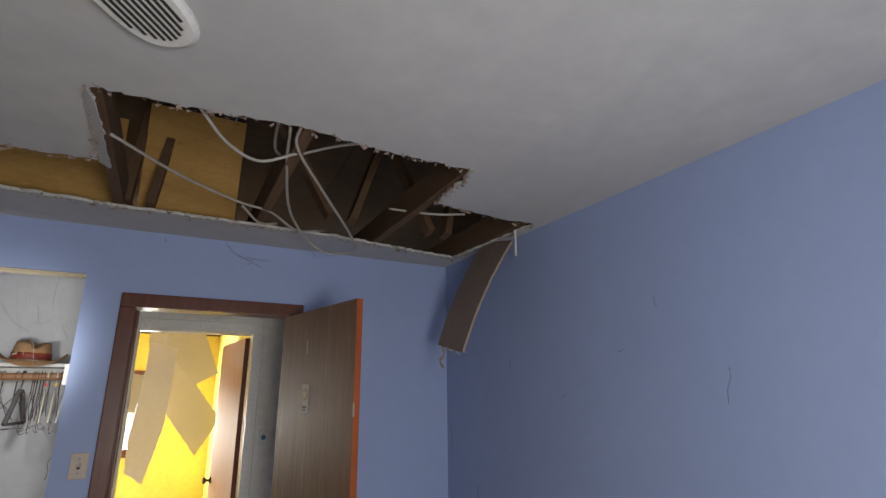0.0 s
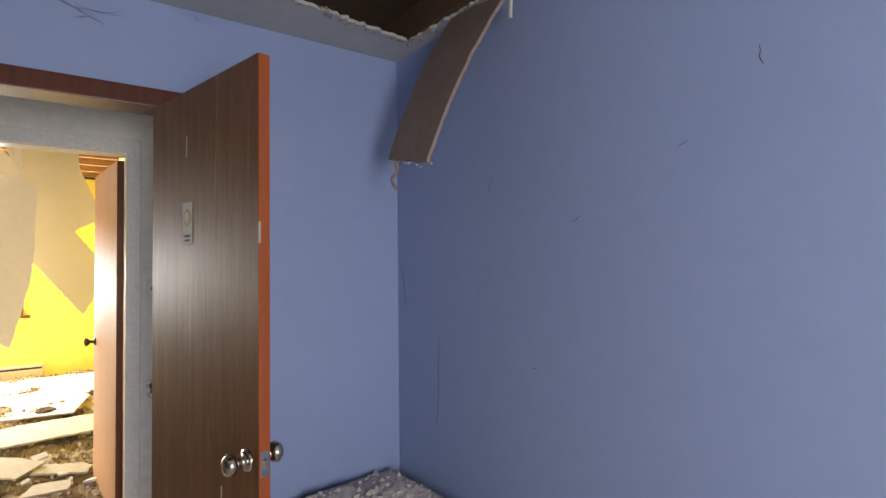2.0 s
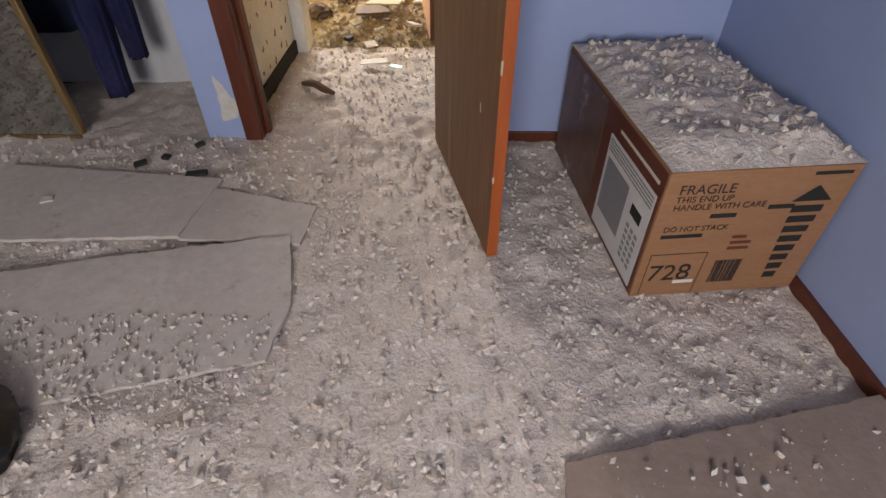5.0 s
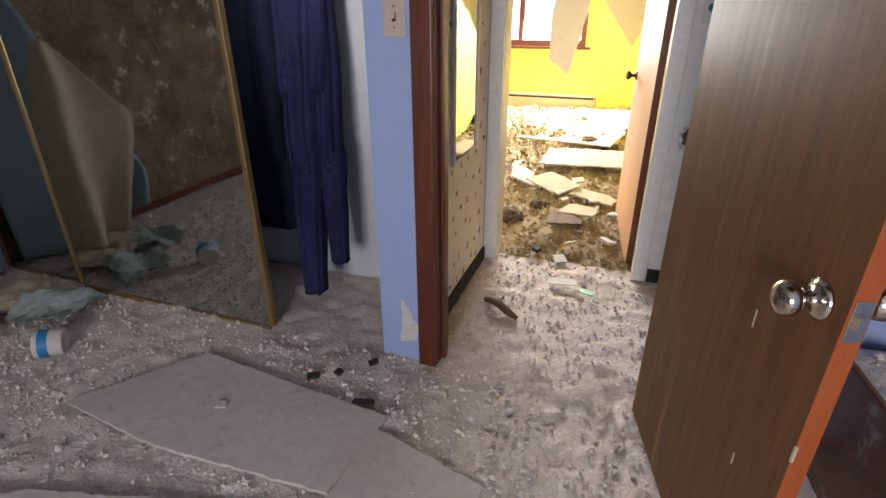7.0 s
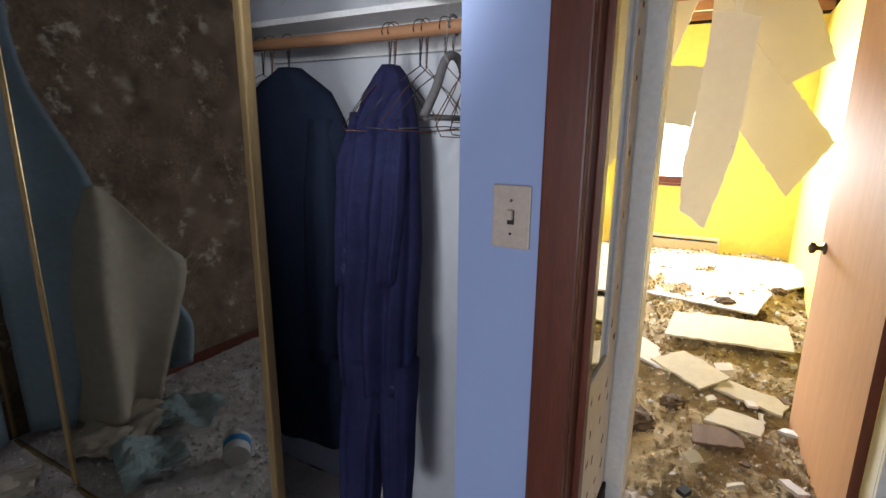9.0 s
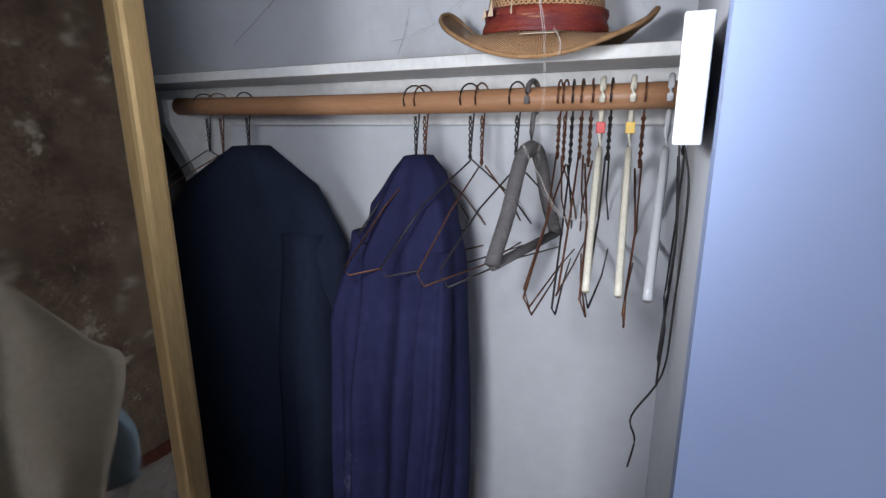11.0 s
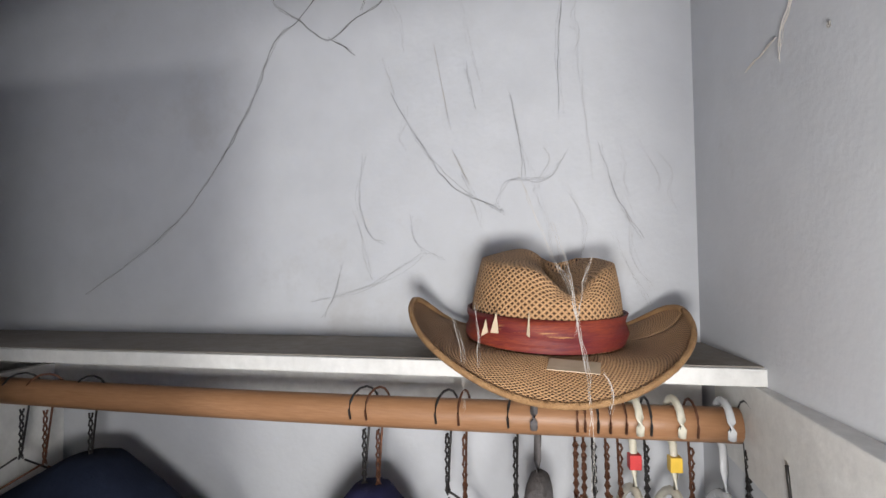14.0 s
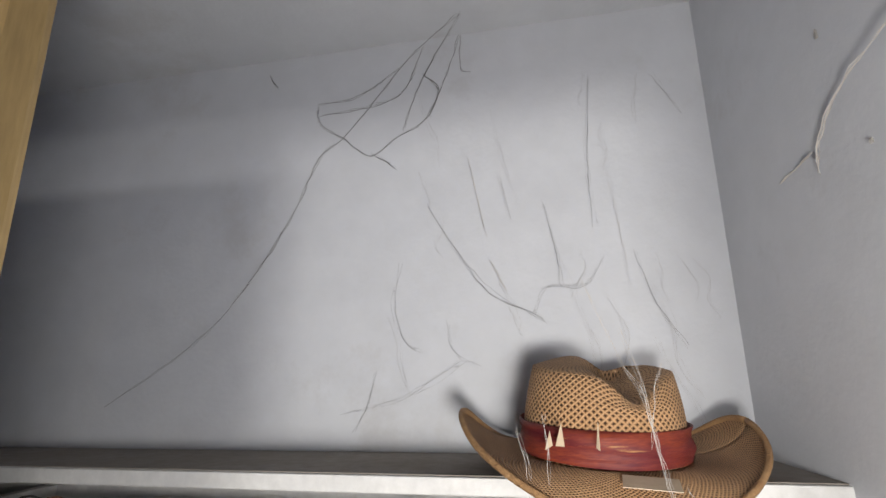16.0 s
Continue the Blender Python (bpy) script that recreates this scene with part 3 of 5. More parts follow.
cloth_tube(bm, [(1.40, -1.76, 3.775, 0.045, 0.05), (1.1, -1.79, 3.75, 0.06, 0.06), (0.62, -1.78, 3.735, 0.05, 0.05)], 0.08, 4.0, n=28, steps=16)
part("sleeve", bm, NAVY, coat, smooth=True)
overall = thing("coverall", pose(-1.10, 3.78, 1.55), "faded navy work coverall hanging by its collar", "coverall", "clothes in the closet")
bm = bmesh.new()
cloth_tube(bm, [(1.550, -1.095, 3.80, 0.022, 0.03), (1.525, -1.095, 3.80, 0.045, 0.045), (1.46, -1.10, 3.79, 0.078, 0.06), (1.36, -1.105, 3.78, 0.105, 0.075),
                (1.1, -1.10, 3.75, 0.118, 0.085), (0.75, -1.09, 3.70, 0.12, 0.08), (0.62, -1.08, 3.68, 0.115, 0.07)], 0.24, 0.4, n=96)
part("top", bm, DENIM, overall, smooth=True)
bm = bmesh.new()
cloth_tube(bm, [(0.70, -1.12, 3.69, 0.072, 0.07), (0.4, -1.115, 3.64, 0.060, 0.06), (0.05, -1.095, 3.59, 0.045, 0.05)], 0.16, 2.2, n=48, steps=20)
part("leg", bm, DENIM, overall, smooth=True)
bm = bmesh.new()
cloth_tube(bm, [(0.70, -1.01, 3.70, 0.058, 0.06), (0.45, -0.995, 3.67, 0.048, 0.05), (0.20, -0.98, 3.64, 0.038, 0.04)], 0.16, 5.2, n=48, steps=20)
part("leg", bm, DENIM, overall, smooth=True)
bm = bmesh.new()
cloth_tube(bm, [(1.42, -1.175, 3.755, 0.028, 0.03), (1.25, -1.19, 3.72, 0.040, 0.04), (0.92, -1.18, 3.69, 0.036, 0.04)], 0.18, 1.2, n=40, steps=16)
part("sleeve", bm, DENIM, overall, smooth=True)
bm = bmesh.new()
cloth_tube(bm, [(1.40, -1.03, 3.745, 0.024, 0.025), (1.2, -1.02, 3.70, 0.032, 0.03), (0.95, -1.025, 3.67, 0.030, 0.03)], 0.18, 2.2, n=40, steps=16)
part("sleeve", bm, DENIM, overall, smooth=True)
jacket = thing("jacket", pose(-1.98, 3.82, 1.5), "black shiny jacket hanging in the dark end of the closet", "jacket", "clothes in the closet")
bm = bmesh.new()
cloth_tube(bm, [(1.63, -1.97, 3.83, 0.04, 0.04), (1.58, -1.96, 3.83, 0.12, 0.05), (1.45, -1.96, 3.82, 0.20, 0.06), (1.0, -1.97, 3.82, 0.21, 0.07), (0.5, -1.97, 3.82, 0.20, 0.07)], 0.12, 2.7)
part("jacket_body", bm, BLACKCLOTH, jacket, smooth=True)

# hangers on the rod
COPPERWIRE = material("rusty_copper_wire", (0.23, 0.10, 0.055), (0.12, 0.055, 0.035), rough=0.5, scale=40, metal=0.6, bump=0.1)
BLACKWIRE = material("black_coated_wire", (0.025, 0.022, 0.022), rough=0.4, bump=0.05)
MILKY = material("milky_plastic", (0.72, 0.68, 0.58), (0.66, 0.62, 0.50), rough=0.35, bump=0.03, scale=20)
CLEARISH = material("cloudy_clear_plastic", (0.60, 0.61, 0.63), rough=0.25, bump=0.03, scale=20)
DUSTFOAM = material("dusty_grey_foam", (0.17, 0.16, 0.16), (0.11, 0.10, 0.10), rough=0.95, scale=30, bump=0.5, bump_scale=120)
RODZ, RODY = 1.641, 3.81


def hanger_points(half, drop, neck):
    hook = [(0.024 * math.cos(a), 0.024 * math.sin(a)) for a in (math.radians(d) for d in range(205, -95, -25))]
    hook = [(x, z + 0.001) for x, z in hook]
    low = -0.024 - neck
    body = [(0.004, low), (half * 0.55, low - drop * 0.45), (half, low - drop), (half * 0.96, low - drop - 0.018), (0, low - drop - 0.022), (-half * 0.96, low - drop - 0.018), (-half, low - drop),
            (-half * 0.55, low - drop * 0.45), (-0.004, low)]
    return hook, body, low


def wire_hanger(x, turn, mat, half=0.19, drop=0.105, neck=0.05, tilt=0.0, r=0.0015, wave=0.0):
    m = pose(x, RODY, RODZ, 0, tilt, turn)
    t = thing("wire_hanger", m, "rusty bent wire clothes hanger on the closet rod", "hanger", "hangers on the rod")
    hook, body, low = hanger_points(half, drop, neck)
    bm = bmesh.new()
    rr = random.Random(int(1000 * abs(x)) + int(turn))
    tube(bm, [m @ Vector((a, 0, b)) for a, b in hook] + [m @ Vector((0, 0, low))], r, 6)
    tube(bm, [m @ Vector((a, rr.uniform(-wave, wave), b + rr.uniform(-wave, wave))) for a, b in body], r, 6)
    part("wire", bm, mat, t, smooth=True)
    bm = bmesh.new()
    for s in (0, math.pi):
        tube(bm, [m @ Vector((0.0024 * math.cos(s + 1.4 * k), 0.0024 * math.sin(s + 1.4 * k), -0.026 - neck * k / 14)) for k in range(15)], r, 5)
    part("twist", bm, mat, t, smooth=True)
    return t


def bar_hanger(x, turn, mat, label, r=0.005, half=0.19, clip=None):
    m = pose(x, RODY, RODZ, 0, 0, turn)
    t = thing("plastic_hanger", m, label, "hanger", "hangers on the rod")
    bm = bmesh.new()
    tube(bm, [m @ Vector((0.025 * math.cos(math.radians(d)), 0, 0.025 * math.sin(math.radians(d)))) for d in range(200, -95, -20)] + [m @ Vector((0, 0, -0.05)), m @ Vector((0, 0, -0.08))], 0.0042, 8)
    part("hook", bm, mat, t, smooth=True)
    bm = bmesh.new()
    tube(bm, smooth_path([m @ Vector(p) for p in ((-half, 0, -0.235), (-half * 0.6, 0, -0.165), (-0.03, 0, -0.085), (0.03, 0, -0.085), (half * 0.6, 0, -0.165), (half, 0, -0.235))], 5), r * 1.5, 8)
    part("shoulder_bar", bm, mat, t, smooth=True)
    bm = bmesh.new()
    tube(bm, [m @ Vector((-half * 0.97, 0, -0.237)), m @ Vector((half * 0.97, 0, -0.237))], r, 8)
    part("bar", bm, mat, t, smooth=True)
    if clip:
        part("size_marker", bm_at(cuboids((-0.006, 0.006, -0.0065, 0.0065, -0.052, -0.036), bevel=0.001), m), clip, t)
    return t


def bm_at(bm, m):
    bmesh.ops.transform(bm, matrix=m, verts=bm.verts)
    return bm


RED = material("red_plastic", (0.55, 0.03, 0.03), rough=0.4, bump=0.0)
YELLOWP = material("yellow_plastic", (0.75, 0.48, 0.05), rough=0.4, bump=0.0)
for x, turn, mat, half, drop, neck in (
        (-1.632, 40, BLACKWIRE, 0.19, 0.10, 0.055), (-1.590, 36, COPPERWIRE, 0.20, 0.10, 0.06), (-1.512, 10, BLACKWIRE, 0.18, 0.10, 0.06),
        (-1.106, 62, BLACKWIRE, 0.13, 0.10, 0.055), (-1.088, 70, COPPERWIRE, 0.19, 0.14, 0.055), (-1.001, 66, BLACKWIRE, 0.20, 0.13, 0.055),
        (-0.980, 82, COPPERWIRE, 0.19, 0.12, 0.065), (-0.920, 74, BLACKWIRE, 0.19, 0.12, 0.06), (-0.852, 94, COPPERWIRE, 0.19, 0.15, 0.05),
        (-0.843, 92, COPPERWIRE, 0.20, 0.13, 0.055), (-0.832, 99, BLACKWIRE, 0.19, 0.14, 0.06), (-0.818, 96, COPPERWIRE, 0.20, 0.12, 0.05),
        (-0.804, 102, COPPERWIRE, 0.19, 0.13, 0.06), (-0.776, 95, BLACKWIRE, 0.20, 0.13, 0.05), (-0.730, 95, COPPERWIRE, 0.19, 0.14, 0.06), (-0.674, 92, BLACKWIRE, 0.16, 0.22, 0.04)):
    wire_hanger(x, turn, mat, half * 0.92, drop + 0.025, neck + 0.015, wave=0.006)
bar_hanger(-0.789, 98, MILKY, "milky cream plastic hanger with a red size marker", r=0.0032, clip=RED)
bar_hanger(-0.747, 97, MILKY, "milky cream plastic hanger with a yellow size marker", r=0.0032, clip=YELLOWP)
bar_hanger(-0.697, 92, CLEARISH, "cloudy clear plastic clothes hanger", r=0.0038)
padded = bar_hanger(-0.895, 84, DUSTFOAM, "old hanger with dusty grey foam padding", r=0.008, half=0.13)

# loose wire hooked on the side cleat
t = thing("loose_wire", pose(-0.685, 3.62, 1.6), "bent loose wire hanging from the shelf cleat", "wire")
bm = bmesh.new()
tube(bm, smooth_path([(-0.644, 3.600, 1.633), (-0.635, 3.600, 1.580), (-0.637, 3.600, 1.436), (-0.642, 3.600, 1.344), (-0.674, 3.600, 1.275), (-0.667, 3.600, 1.240), (-0.673, 3.600, 1.196)], 5), 0.0014, 6)
tube(bm, smooth_path([(-0.655, 3.620, 1.697), (-0.649, 3.620, 1.612), (-0.643, 3.620, 1.516), (-0.647, 3.620, 1.405), (-0.648, 3.620, 1.315)], 5), 0.0014, 6)
part("wire", bm, BLACKWIRE, t, smooth=True)

# ---- straw hat on the shelf ----
def straw_material():
    m = bpy.data.materials.new("woven_straw")
    m.use_nodes = True
    n, link = m.node_tree.nodes, m.node_tree.links.new
    b = n["Principled BSDF"]
    uv = n.new("ShaderNodeUVMap")
    waves = []
    for ang in (45, -45):
        mp = n.new("ShaderNodeMapping")
        mp.inputs["Rotation"].default_value = (0, 0, radians(ang))
        link(uv.outputs[0], mp.inputs["Vector"])
        w = n.new("ShaderNodeTexWave")
        w.inputs["Scale"].default_value, w.inputs["Distortion"].default_value, w.inputs["Detail Scale"].default_value = 54.0, 1.6, 2.0
        link(mp.outputs[0], w.inputs["Vector"])
        waves.append(w.outputs["Fac"])
    mx = n.new("ShaderNodeMath")
    mx.operation = "MAXIMUM"
    link(waves[0], mx.inputs[0]), link(waves[1], mx.inputs[1])
    r = n.new("ShaderNodeValToRGB")
    e = r.color_ramp.elements
    e[0].position, e[0].color = 0.22, (0.05, 0.025, 0.012, 1)
    e[1].position, e[1].color = 0.85, (0.56, 0.345, 0.195, 1)
    mid = e.new(0.42)
    mid.color = (0.32, 0.185, 0.10, 1)
    link(mx.outputs[0], r.inputs[0])
    ns = n.new("ShaderNodeTexNoise")
    ns.inputs["Scale"].default_value, ns.inputs["Detail"].default_value = 14.0, 6.0
    co = n.new("ShaderNodeTexCoord")
    link(co.outputs["Object"], ns.inputs["Vector"])
    x = n.new("ShaderNodeMix")
    x.data_type, x.blend_type = "RGBA", "MULTIPLY"
    x.inputs[0].default_value = 0.7
    link(r.outputs[0], x.inputs[6]), link(ns.outputs["Fac"], x.inputs[7])
    hs = n.new("ShaderNodeHueSaturation")
    hs.inputs["Saturation"].default_value, hs.inputs["Value"].default_value = 1.1, 1.3
    link(x.outputs[2], hs.inputs["Color"])
    link(hs.outputs[0], b.inputs["Base Color"])
    b.inputs["Roughness"].default_value = 0.75
    bp = n.new("ShaderNodeBump")
    bp.inputs["Strength"].default_value, bp.inputs["Distance"].default_value = 0.9, 0.002
    link(mx.outputs[0], bp.inputs["Height"])
    link(bp.outputs[0], b.inputs["Normal"])
    return m


STRAW = straw_material()
HATBAND = material("faded_red_print_cloth", (0.36, 0.07, 0.022), (0.10, 0.008, 0.018), rough=0.6, scale=22.0, bump=0.2, stretch=(0.5, 0.5, 4),
                   spots=(0.50, 0.26, 0.09), spot_scale=16, spot_at=0.62)
CARDTAG = material("cream_paper", (0.62, 0.50, 0.36), (0.55, 0.43, 0.30), rough=0.8, bump=0.05)
HX, HY, HZ = -0.885, 3.822, 1.712
hat = thing("straw_hat", pose(HX, HY, HZ), "woven straw cowboy hat with a dark red print band, dusty", "hat")


def hat_crown(a, t):
    rx, ry = 0.088 - 0.012 * t ** 2, 0.093 - 0.013 * t ** 2
    return Vector((rx * math.cos(a), ry * math.sin(a), 0.012 + 0.089 * t))


def grid_part(rows, name, mat, parent, label="", uvs=None):
    bm = bmesh.new()
    lay = bm.loops.layers.uv.new("UVMap")
    vs = [[bm.verts.new(p) for p in row] for row in rows]
    n = len(vs[0])
    for j in range(len(vs) - 1):
        for k in range(n - 1):
            f = bm.faces.new((vs[j][k], vs[j][k + 1], vs[j + 1][k + 1], vs[j + 1][k]))
            if uvs:
                for lp, (jj, kk) in zip(f.loops, ((j, k), (j, k + 1), (j + 1, k + 1), (j + 1, k))):
                    lp[lay].uv = uvs[jj][kk]
    ob = part(name, bm, mat, parent, label, smooth=True)
    ob.modifiers.new("thickness", "SOLIDIFY").thickness = 0.0025
    return ob


N = 96
rows, uvs = [], []
base = Matrix.Translation((HX, HY, HZ)) @ pose(0, 0, 0.004, 3, 2, 8)
for j in range(20):
    row, uvr = [], []
    for k in range(N + 1):
        a = 2 * math.pi * k / N
        if j < 12:
            p = hat_crown(a, j / 11)
            s = 0.108 * j / 11
        else:
            q = 1 - (j - 11) / 8
            p = hat_crown(a, 1.0)
            p.x, p.y = p.x * q, p.y * q
            p.z += 0.012 * (1 - q * q)
            s = 0.108 + 0.08 * (1 - q)
        lift = max(0.0, (p.z - 0.065) / 0.047)
        p.z -= lift * (0.034 * math.exp(-((p.x - 0.018) / 0.026) ** 2) * (0.55 + 0.45 * (p.y < 0.05)))
        p.z += lift * 0.008 * math.sin(a)
        row.append(base @ p)
        uvr.append((0.095 * a, s))
    rows.append(row), uvs.append(uvr)
grid_part(rows, "crown", STRAW, hat, uvs=uvs)
rows, uvs = [], []
for j in range(15):
    row, uvr = [], []
    t = j / 14
    for k in range(N + 1):
        a = 2 * math.pi * k / N
        c, s = math.cos(a), math.sin(a)
        rx, ry = 0.088 + 0.096 * t, 0.093 + (0.026 if s > 0 else 0.050) * t
        z = 0.012 - 0.010 * t + 0.046 * abs(c) ** 3.0 * t ** 1.6 - 0.020 * max(0, -s) ** 2 * t ** 1.5 + 0.004 * math.sin(5 * a) * t
        rx -= 0.026 * t ** 3 * abs(c)
        row.append(base @ Vector((rx * c, ry * s, z)))
        uvr.append((0.22 * a, 0.3 + 0.15 * t))
    rows.append(row), uvs.append(uvr)
grid_part(rows, "brim", STRAW, hat, uvs=uvs)
bm = bmesh.new()
tube(bm, [rows[-1][k] for k in range(N)] + [rows[-1][0]], 0.0035, 6)
part("brim_edge", bm, material("straw_braid", (0.50, 0.30, 0.14), (0.30, 0.16, 0.07), rough=0.8, scale=60, bump=0.6, bump_scale=250), hat, smooth=True)
rows = []
for j in range(7):
    t = j / 6
    rows.append([base @ (hat_crown(2 * math.pi * k / N, 0.02 + 0.36 * t) * 1.0 + Vector((math.cos(2 * math.pi * k / N), math.sin(2 * math.pi * k / N), 0)) * (0.004 + 0.002 * math.sin(9 * t + 0.12 * k)))
                 for k in range(N + 1)])
grid_part(rows, "hat_band", HATBAND, hat, "faded dark red printed cloth band")
part("paper_tag", bm_at(cuboids((-0.024, 0.024, -0.013, 0.013, 0, 0.0008)), base @ pose(0.012, -0.120, 0.008, 10, 0, -14)), CARDTAG, hat, "cream paper tag on the brim")
for x0, h, w, l in ((-0.062, -0.092, 0.004, 0.006), (-0.072, -0.088, 0.0035, -0.01), (-0.030, -0.108, 0.0012, 0.012)):
    bm = bmesh.new()
    v = [bm.verts.new(base @ Vector(p)) for p in ((x0 - w, h, 0.030 + l * 0.3), (x0 + w, h - 0.003, 0.032), (x0 + w * 0.3, h - 0.002, 0.05 + l * 0.5))]
    bm.faces.new(v)
    ob = part("feather", bm, CARDTAG, hat, "small cream feather tucked in the band")
    ob.modifiers.new("thickness", "SOLIDIFY").thickness = 0.0008

# ---- cobwebs ----

DARKWEB = material("dusty_dark_cobweb", (0.08, 0.072, 0.068), rough=1.0, bump=0.0)
PALEWEB = material("pale_cobweb", (0.62, 0.58, 0.54), rough=1.0, bump=0.0)


def cobweb(strands, mat, label, r=0.0007, wander=0.004, seed=1):
    rr = random.Random(seed)
    first = Vector(strands[0][0])
    t = thing("cobweb", Matrix.Translation(first), label, "cobweb")
    for s in strands:
        bm = bmesh.new()
        for twist in range(3):
            pts = smooth_path([Vector(p) + Vector([rr.uniform(-wander, wander) for _ in range(3)]) for p in s], 9)
            pts = [p + 0.0022 * Vector(noise.noise_vector(p * 70 + Vector((0, 0, 5.3 * twist)))) for p in pts]
            beat = rr.uniform(17, 41)
            tube(bm, pts, r * rr.uniform(0.35, 0.85) * (1.0, 0.6, 0.4)[twist], 4, taper=lambda q: 0.35 + 0.5 * math.sin(math.pi * q) + 0.5 * max(0, math.sin(beat * q)) ** 3)
        part("strand", bm, mat, t)


cobweb([[(-1.010, 3.800, 2.426), (-1.069, 3.800, 2.376), (-1.102, 3.800, 2.342), (-1.193, 3.800, 2.234), (-1.235, 3.800, 2.198), (-1.279, 3.800, 2.103), (-1.345, 3.800, 1.999), (-1.418, 3.800, 1.923), (-1.561, 3.800, 1.829)],
        [(-1.241, 3.800, 2.292), (-1.236, 3.800, 2.257), (-1.193, 3.800, 2.224), (-1.151, 3.800, 2.195), (-1.110, 3.800, 2.220), (-1.065, 3.800, 2.248), (-1.034, 3.800, 2.318), (-1.011, 3.800, 2.382)],
        [(-1.241, 3.800, 2.292), (-1.176, 3.800, 2.298), (-1.102, 3.800, 2.342)],
        [(-1.237, 3.800, 2.272), (-1.157, 3.800, 2.277), (-1.101, 3.800, 2.299), (-1.069, 3.800, 2.371)],
        [(-1.151, 3.800, 2.197), (-1.110, 3.800, 2.169)],
        [(-1.101, 3.800, 2.229), (-1.070, 3.800, 2.323), (-1.010, 3.800, 2.421)],
        [(-1.332, 3.800, 2.358), (-1.317, 3.800, 2.331)],
        [(-1.011, 3.800, 2.382), (-1.012, 3.800, 2.325), (-0.996, 3.800, 2.313)],
        [(-1.070, 3.800, 2.323), (-1.047, 3.800, 2.292), (-1.061, 3.800, 2.247)]], DARKWEB, "sagging dark dusty cobweb on the closet wall", 0.0008, 0.002, 2)
cobweb([[(-0.816, 3.866, 2.332), (-0.831, 3.866, 2.188), (-0.827, 3.866, 2.081)],
        [(-1.083, 3.866, 2.130), (-1.038, 3.866, 2.058), (-0.986, 3.866, 1.989), (-0.923, 3.866, 1.953), (-0.908, 3.866, 1.941)],
        [(-0.923, 3.866, 1.953), (-0.901, 3.866, 1.991), (-0.852, 3.866, 1.993), (-0.822, 3.866, 2.029)],
        [(-1.121, 3.866, 2.039), (-1.134, 3.866, 1.972), (-1.115, 3.866, 1.919), (-1.088, 3.866, 1.906)],
        [(-1.211, 3.866, 1.813), (-1.128, 3.866, 1.834), (-1.066, 3.866, 1.864), (-1.027, 3.866, 1.889), (-1.001, 3.866, 1.880)],
        [(-0.778, 3.866, 2.036), (-0.753, 3.866, 1.961), (-0.720, 3.866, 1.901)],
        [(-0.725, 3.866, 2.315), (-0.690, 3.866, 2.246)],
        [(-0.900, 3.866, 2.121), (-0.883, 3.866, 2.032), (-0.881, 3.866, 1.990)],
        [(-1.048, 3.866, 1.944), (-1.044, 3.866, 1.910), (-1.027, 3.866, 1.889)],
        [(-0.968, 3.866, 2.172), (-0.948, 3.866, 2.097)],
        [(-1.192, 3.866, 1.792), (-1.174, 3.866, 1.826), (-1.161, 3.866, 1.877)]], DARKWEB, "thin grey dust streaks of old cobweb", 0.0003, 0.004, 3)
cobweb([[(-1.012, 3.864, 2.204), (-0.988, 3.864, 2.072)],
        [(-0.984, 3.864, 2.037), (-0.960, 3.864, 1.988)]], PALEWEB, "pale broken cobweb threads on the wall", 0.0006, 0.001, 8)
cobweb([[(-0.874, 3.600, 1.952), (-0.846, 3.600, 1.882), (-0.832, 3.600, 1.848), (-0.822, 3.600, 1.804), (-0.817, 3.600, 1.775), (-0.814, 3.600, 1.717), (-0.814, 3.600, 1.658), (-0.819, 3.600, 1.598)],
        [(-0.810, 3.610, 1.877), (-0.818, 3.610, 1.848), (-0.825, 3.610, 1.804)],
        [(-0.940, 3.620, 1.819), (-0.932, 3.620, 1.784), (-0.929, 3.620, 1.730)],
        [(-0.804, 3.600, 1.775), (-0.797, 3.600, 1.756), (-0.797, 3.600, 1.737)],
        [(-0.848, 3.620, 1.640), (-0.821, 3.620, 1.589), (-0.789, 3.620, 1.539), (-0.735, 3.620, 1.537)],
        [(-0.845, 3.600, 1.906), (-0.831, 3.600, 1.855), (-0.822, 3.600, 1.807), (-0.818, 3.600, 1.774)],
        [(-0.916, 3.600, 1.834), (-0.914, 3.600, 1.804), (-0.913, 3.600, 1.775)]], PALEWEB, "pale cobweb threads over the straw hat", 0.0005, 0.002, 4)
cobweb([[(-0.640, 3.488, 2.124), (-0.640, 3.582, 2.111), (-0.640, 3.632, 2.082), (-0.640, 3.643, 2.051)],
        [(-0.640, 3.648, 2.076), (-0.640, 3.739, 2.067), (-0.640, 3.872, 2.038)]], PALEWEB, "thick pale cobweb on the closet side wall", 0.0016, 0.001, 5)
cobweb([[(0.0, 3.29, 2.43), (0.06, 3.29, 2.37), (0.16, 3.29, 2.33), (0.20, 3.29, 2.30)], [(0.12, 3.29, 2.36), (0.20, 3.29, 2.35), (0.26, 3.29, 2.36)], [(0.16, 3.29, 2.33), (0.12, 3.29, 2.31)],
        [(-0.3, 3.29, 2.42), (-0.29, 3.29, 2.38)], [(0.5, 3.29, 2.43), (0.51, 3.29, 2.40)]], DARKWEB, "grey cobweb under the ceiling edge", 0.0012, 0.008, 6)

rr = random.Random(41)
strands = []
for i in range(20):
    x, z = rr.uniform(-1.15, -0.68), rr.uniform(1.90, 2.34)
    l, lean = rr.uniform(0.05, 0.20), rr.uniform(-0.5, 0.5)
    strands.append([(x + lean * l * q + rr.uniform(-0.008, 0.008), 3.868, z - l * q) for q in (0, 0.35, 0.7, 1.0)])
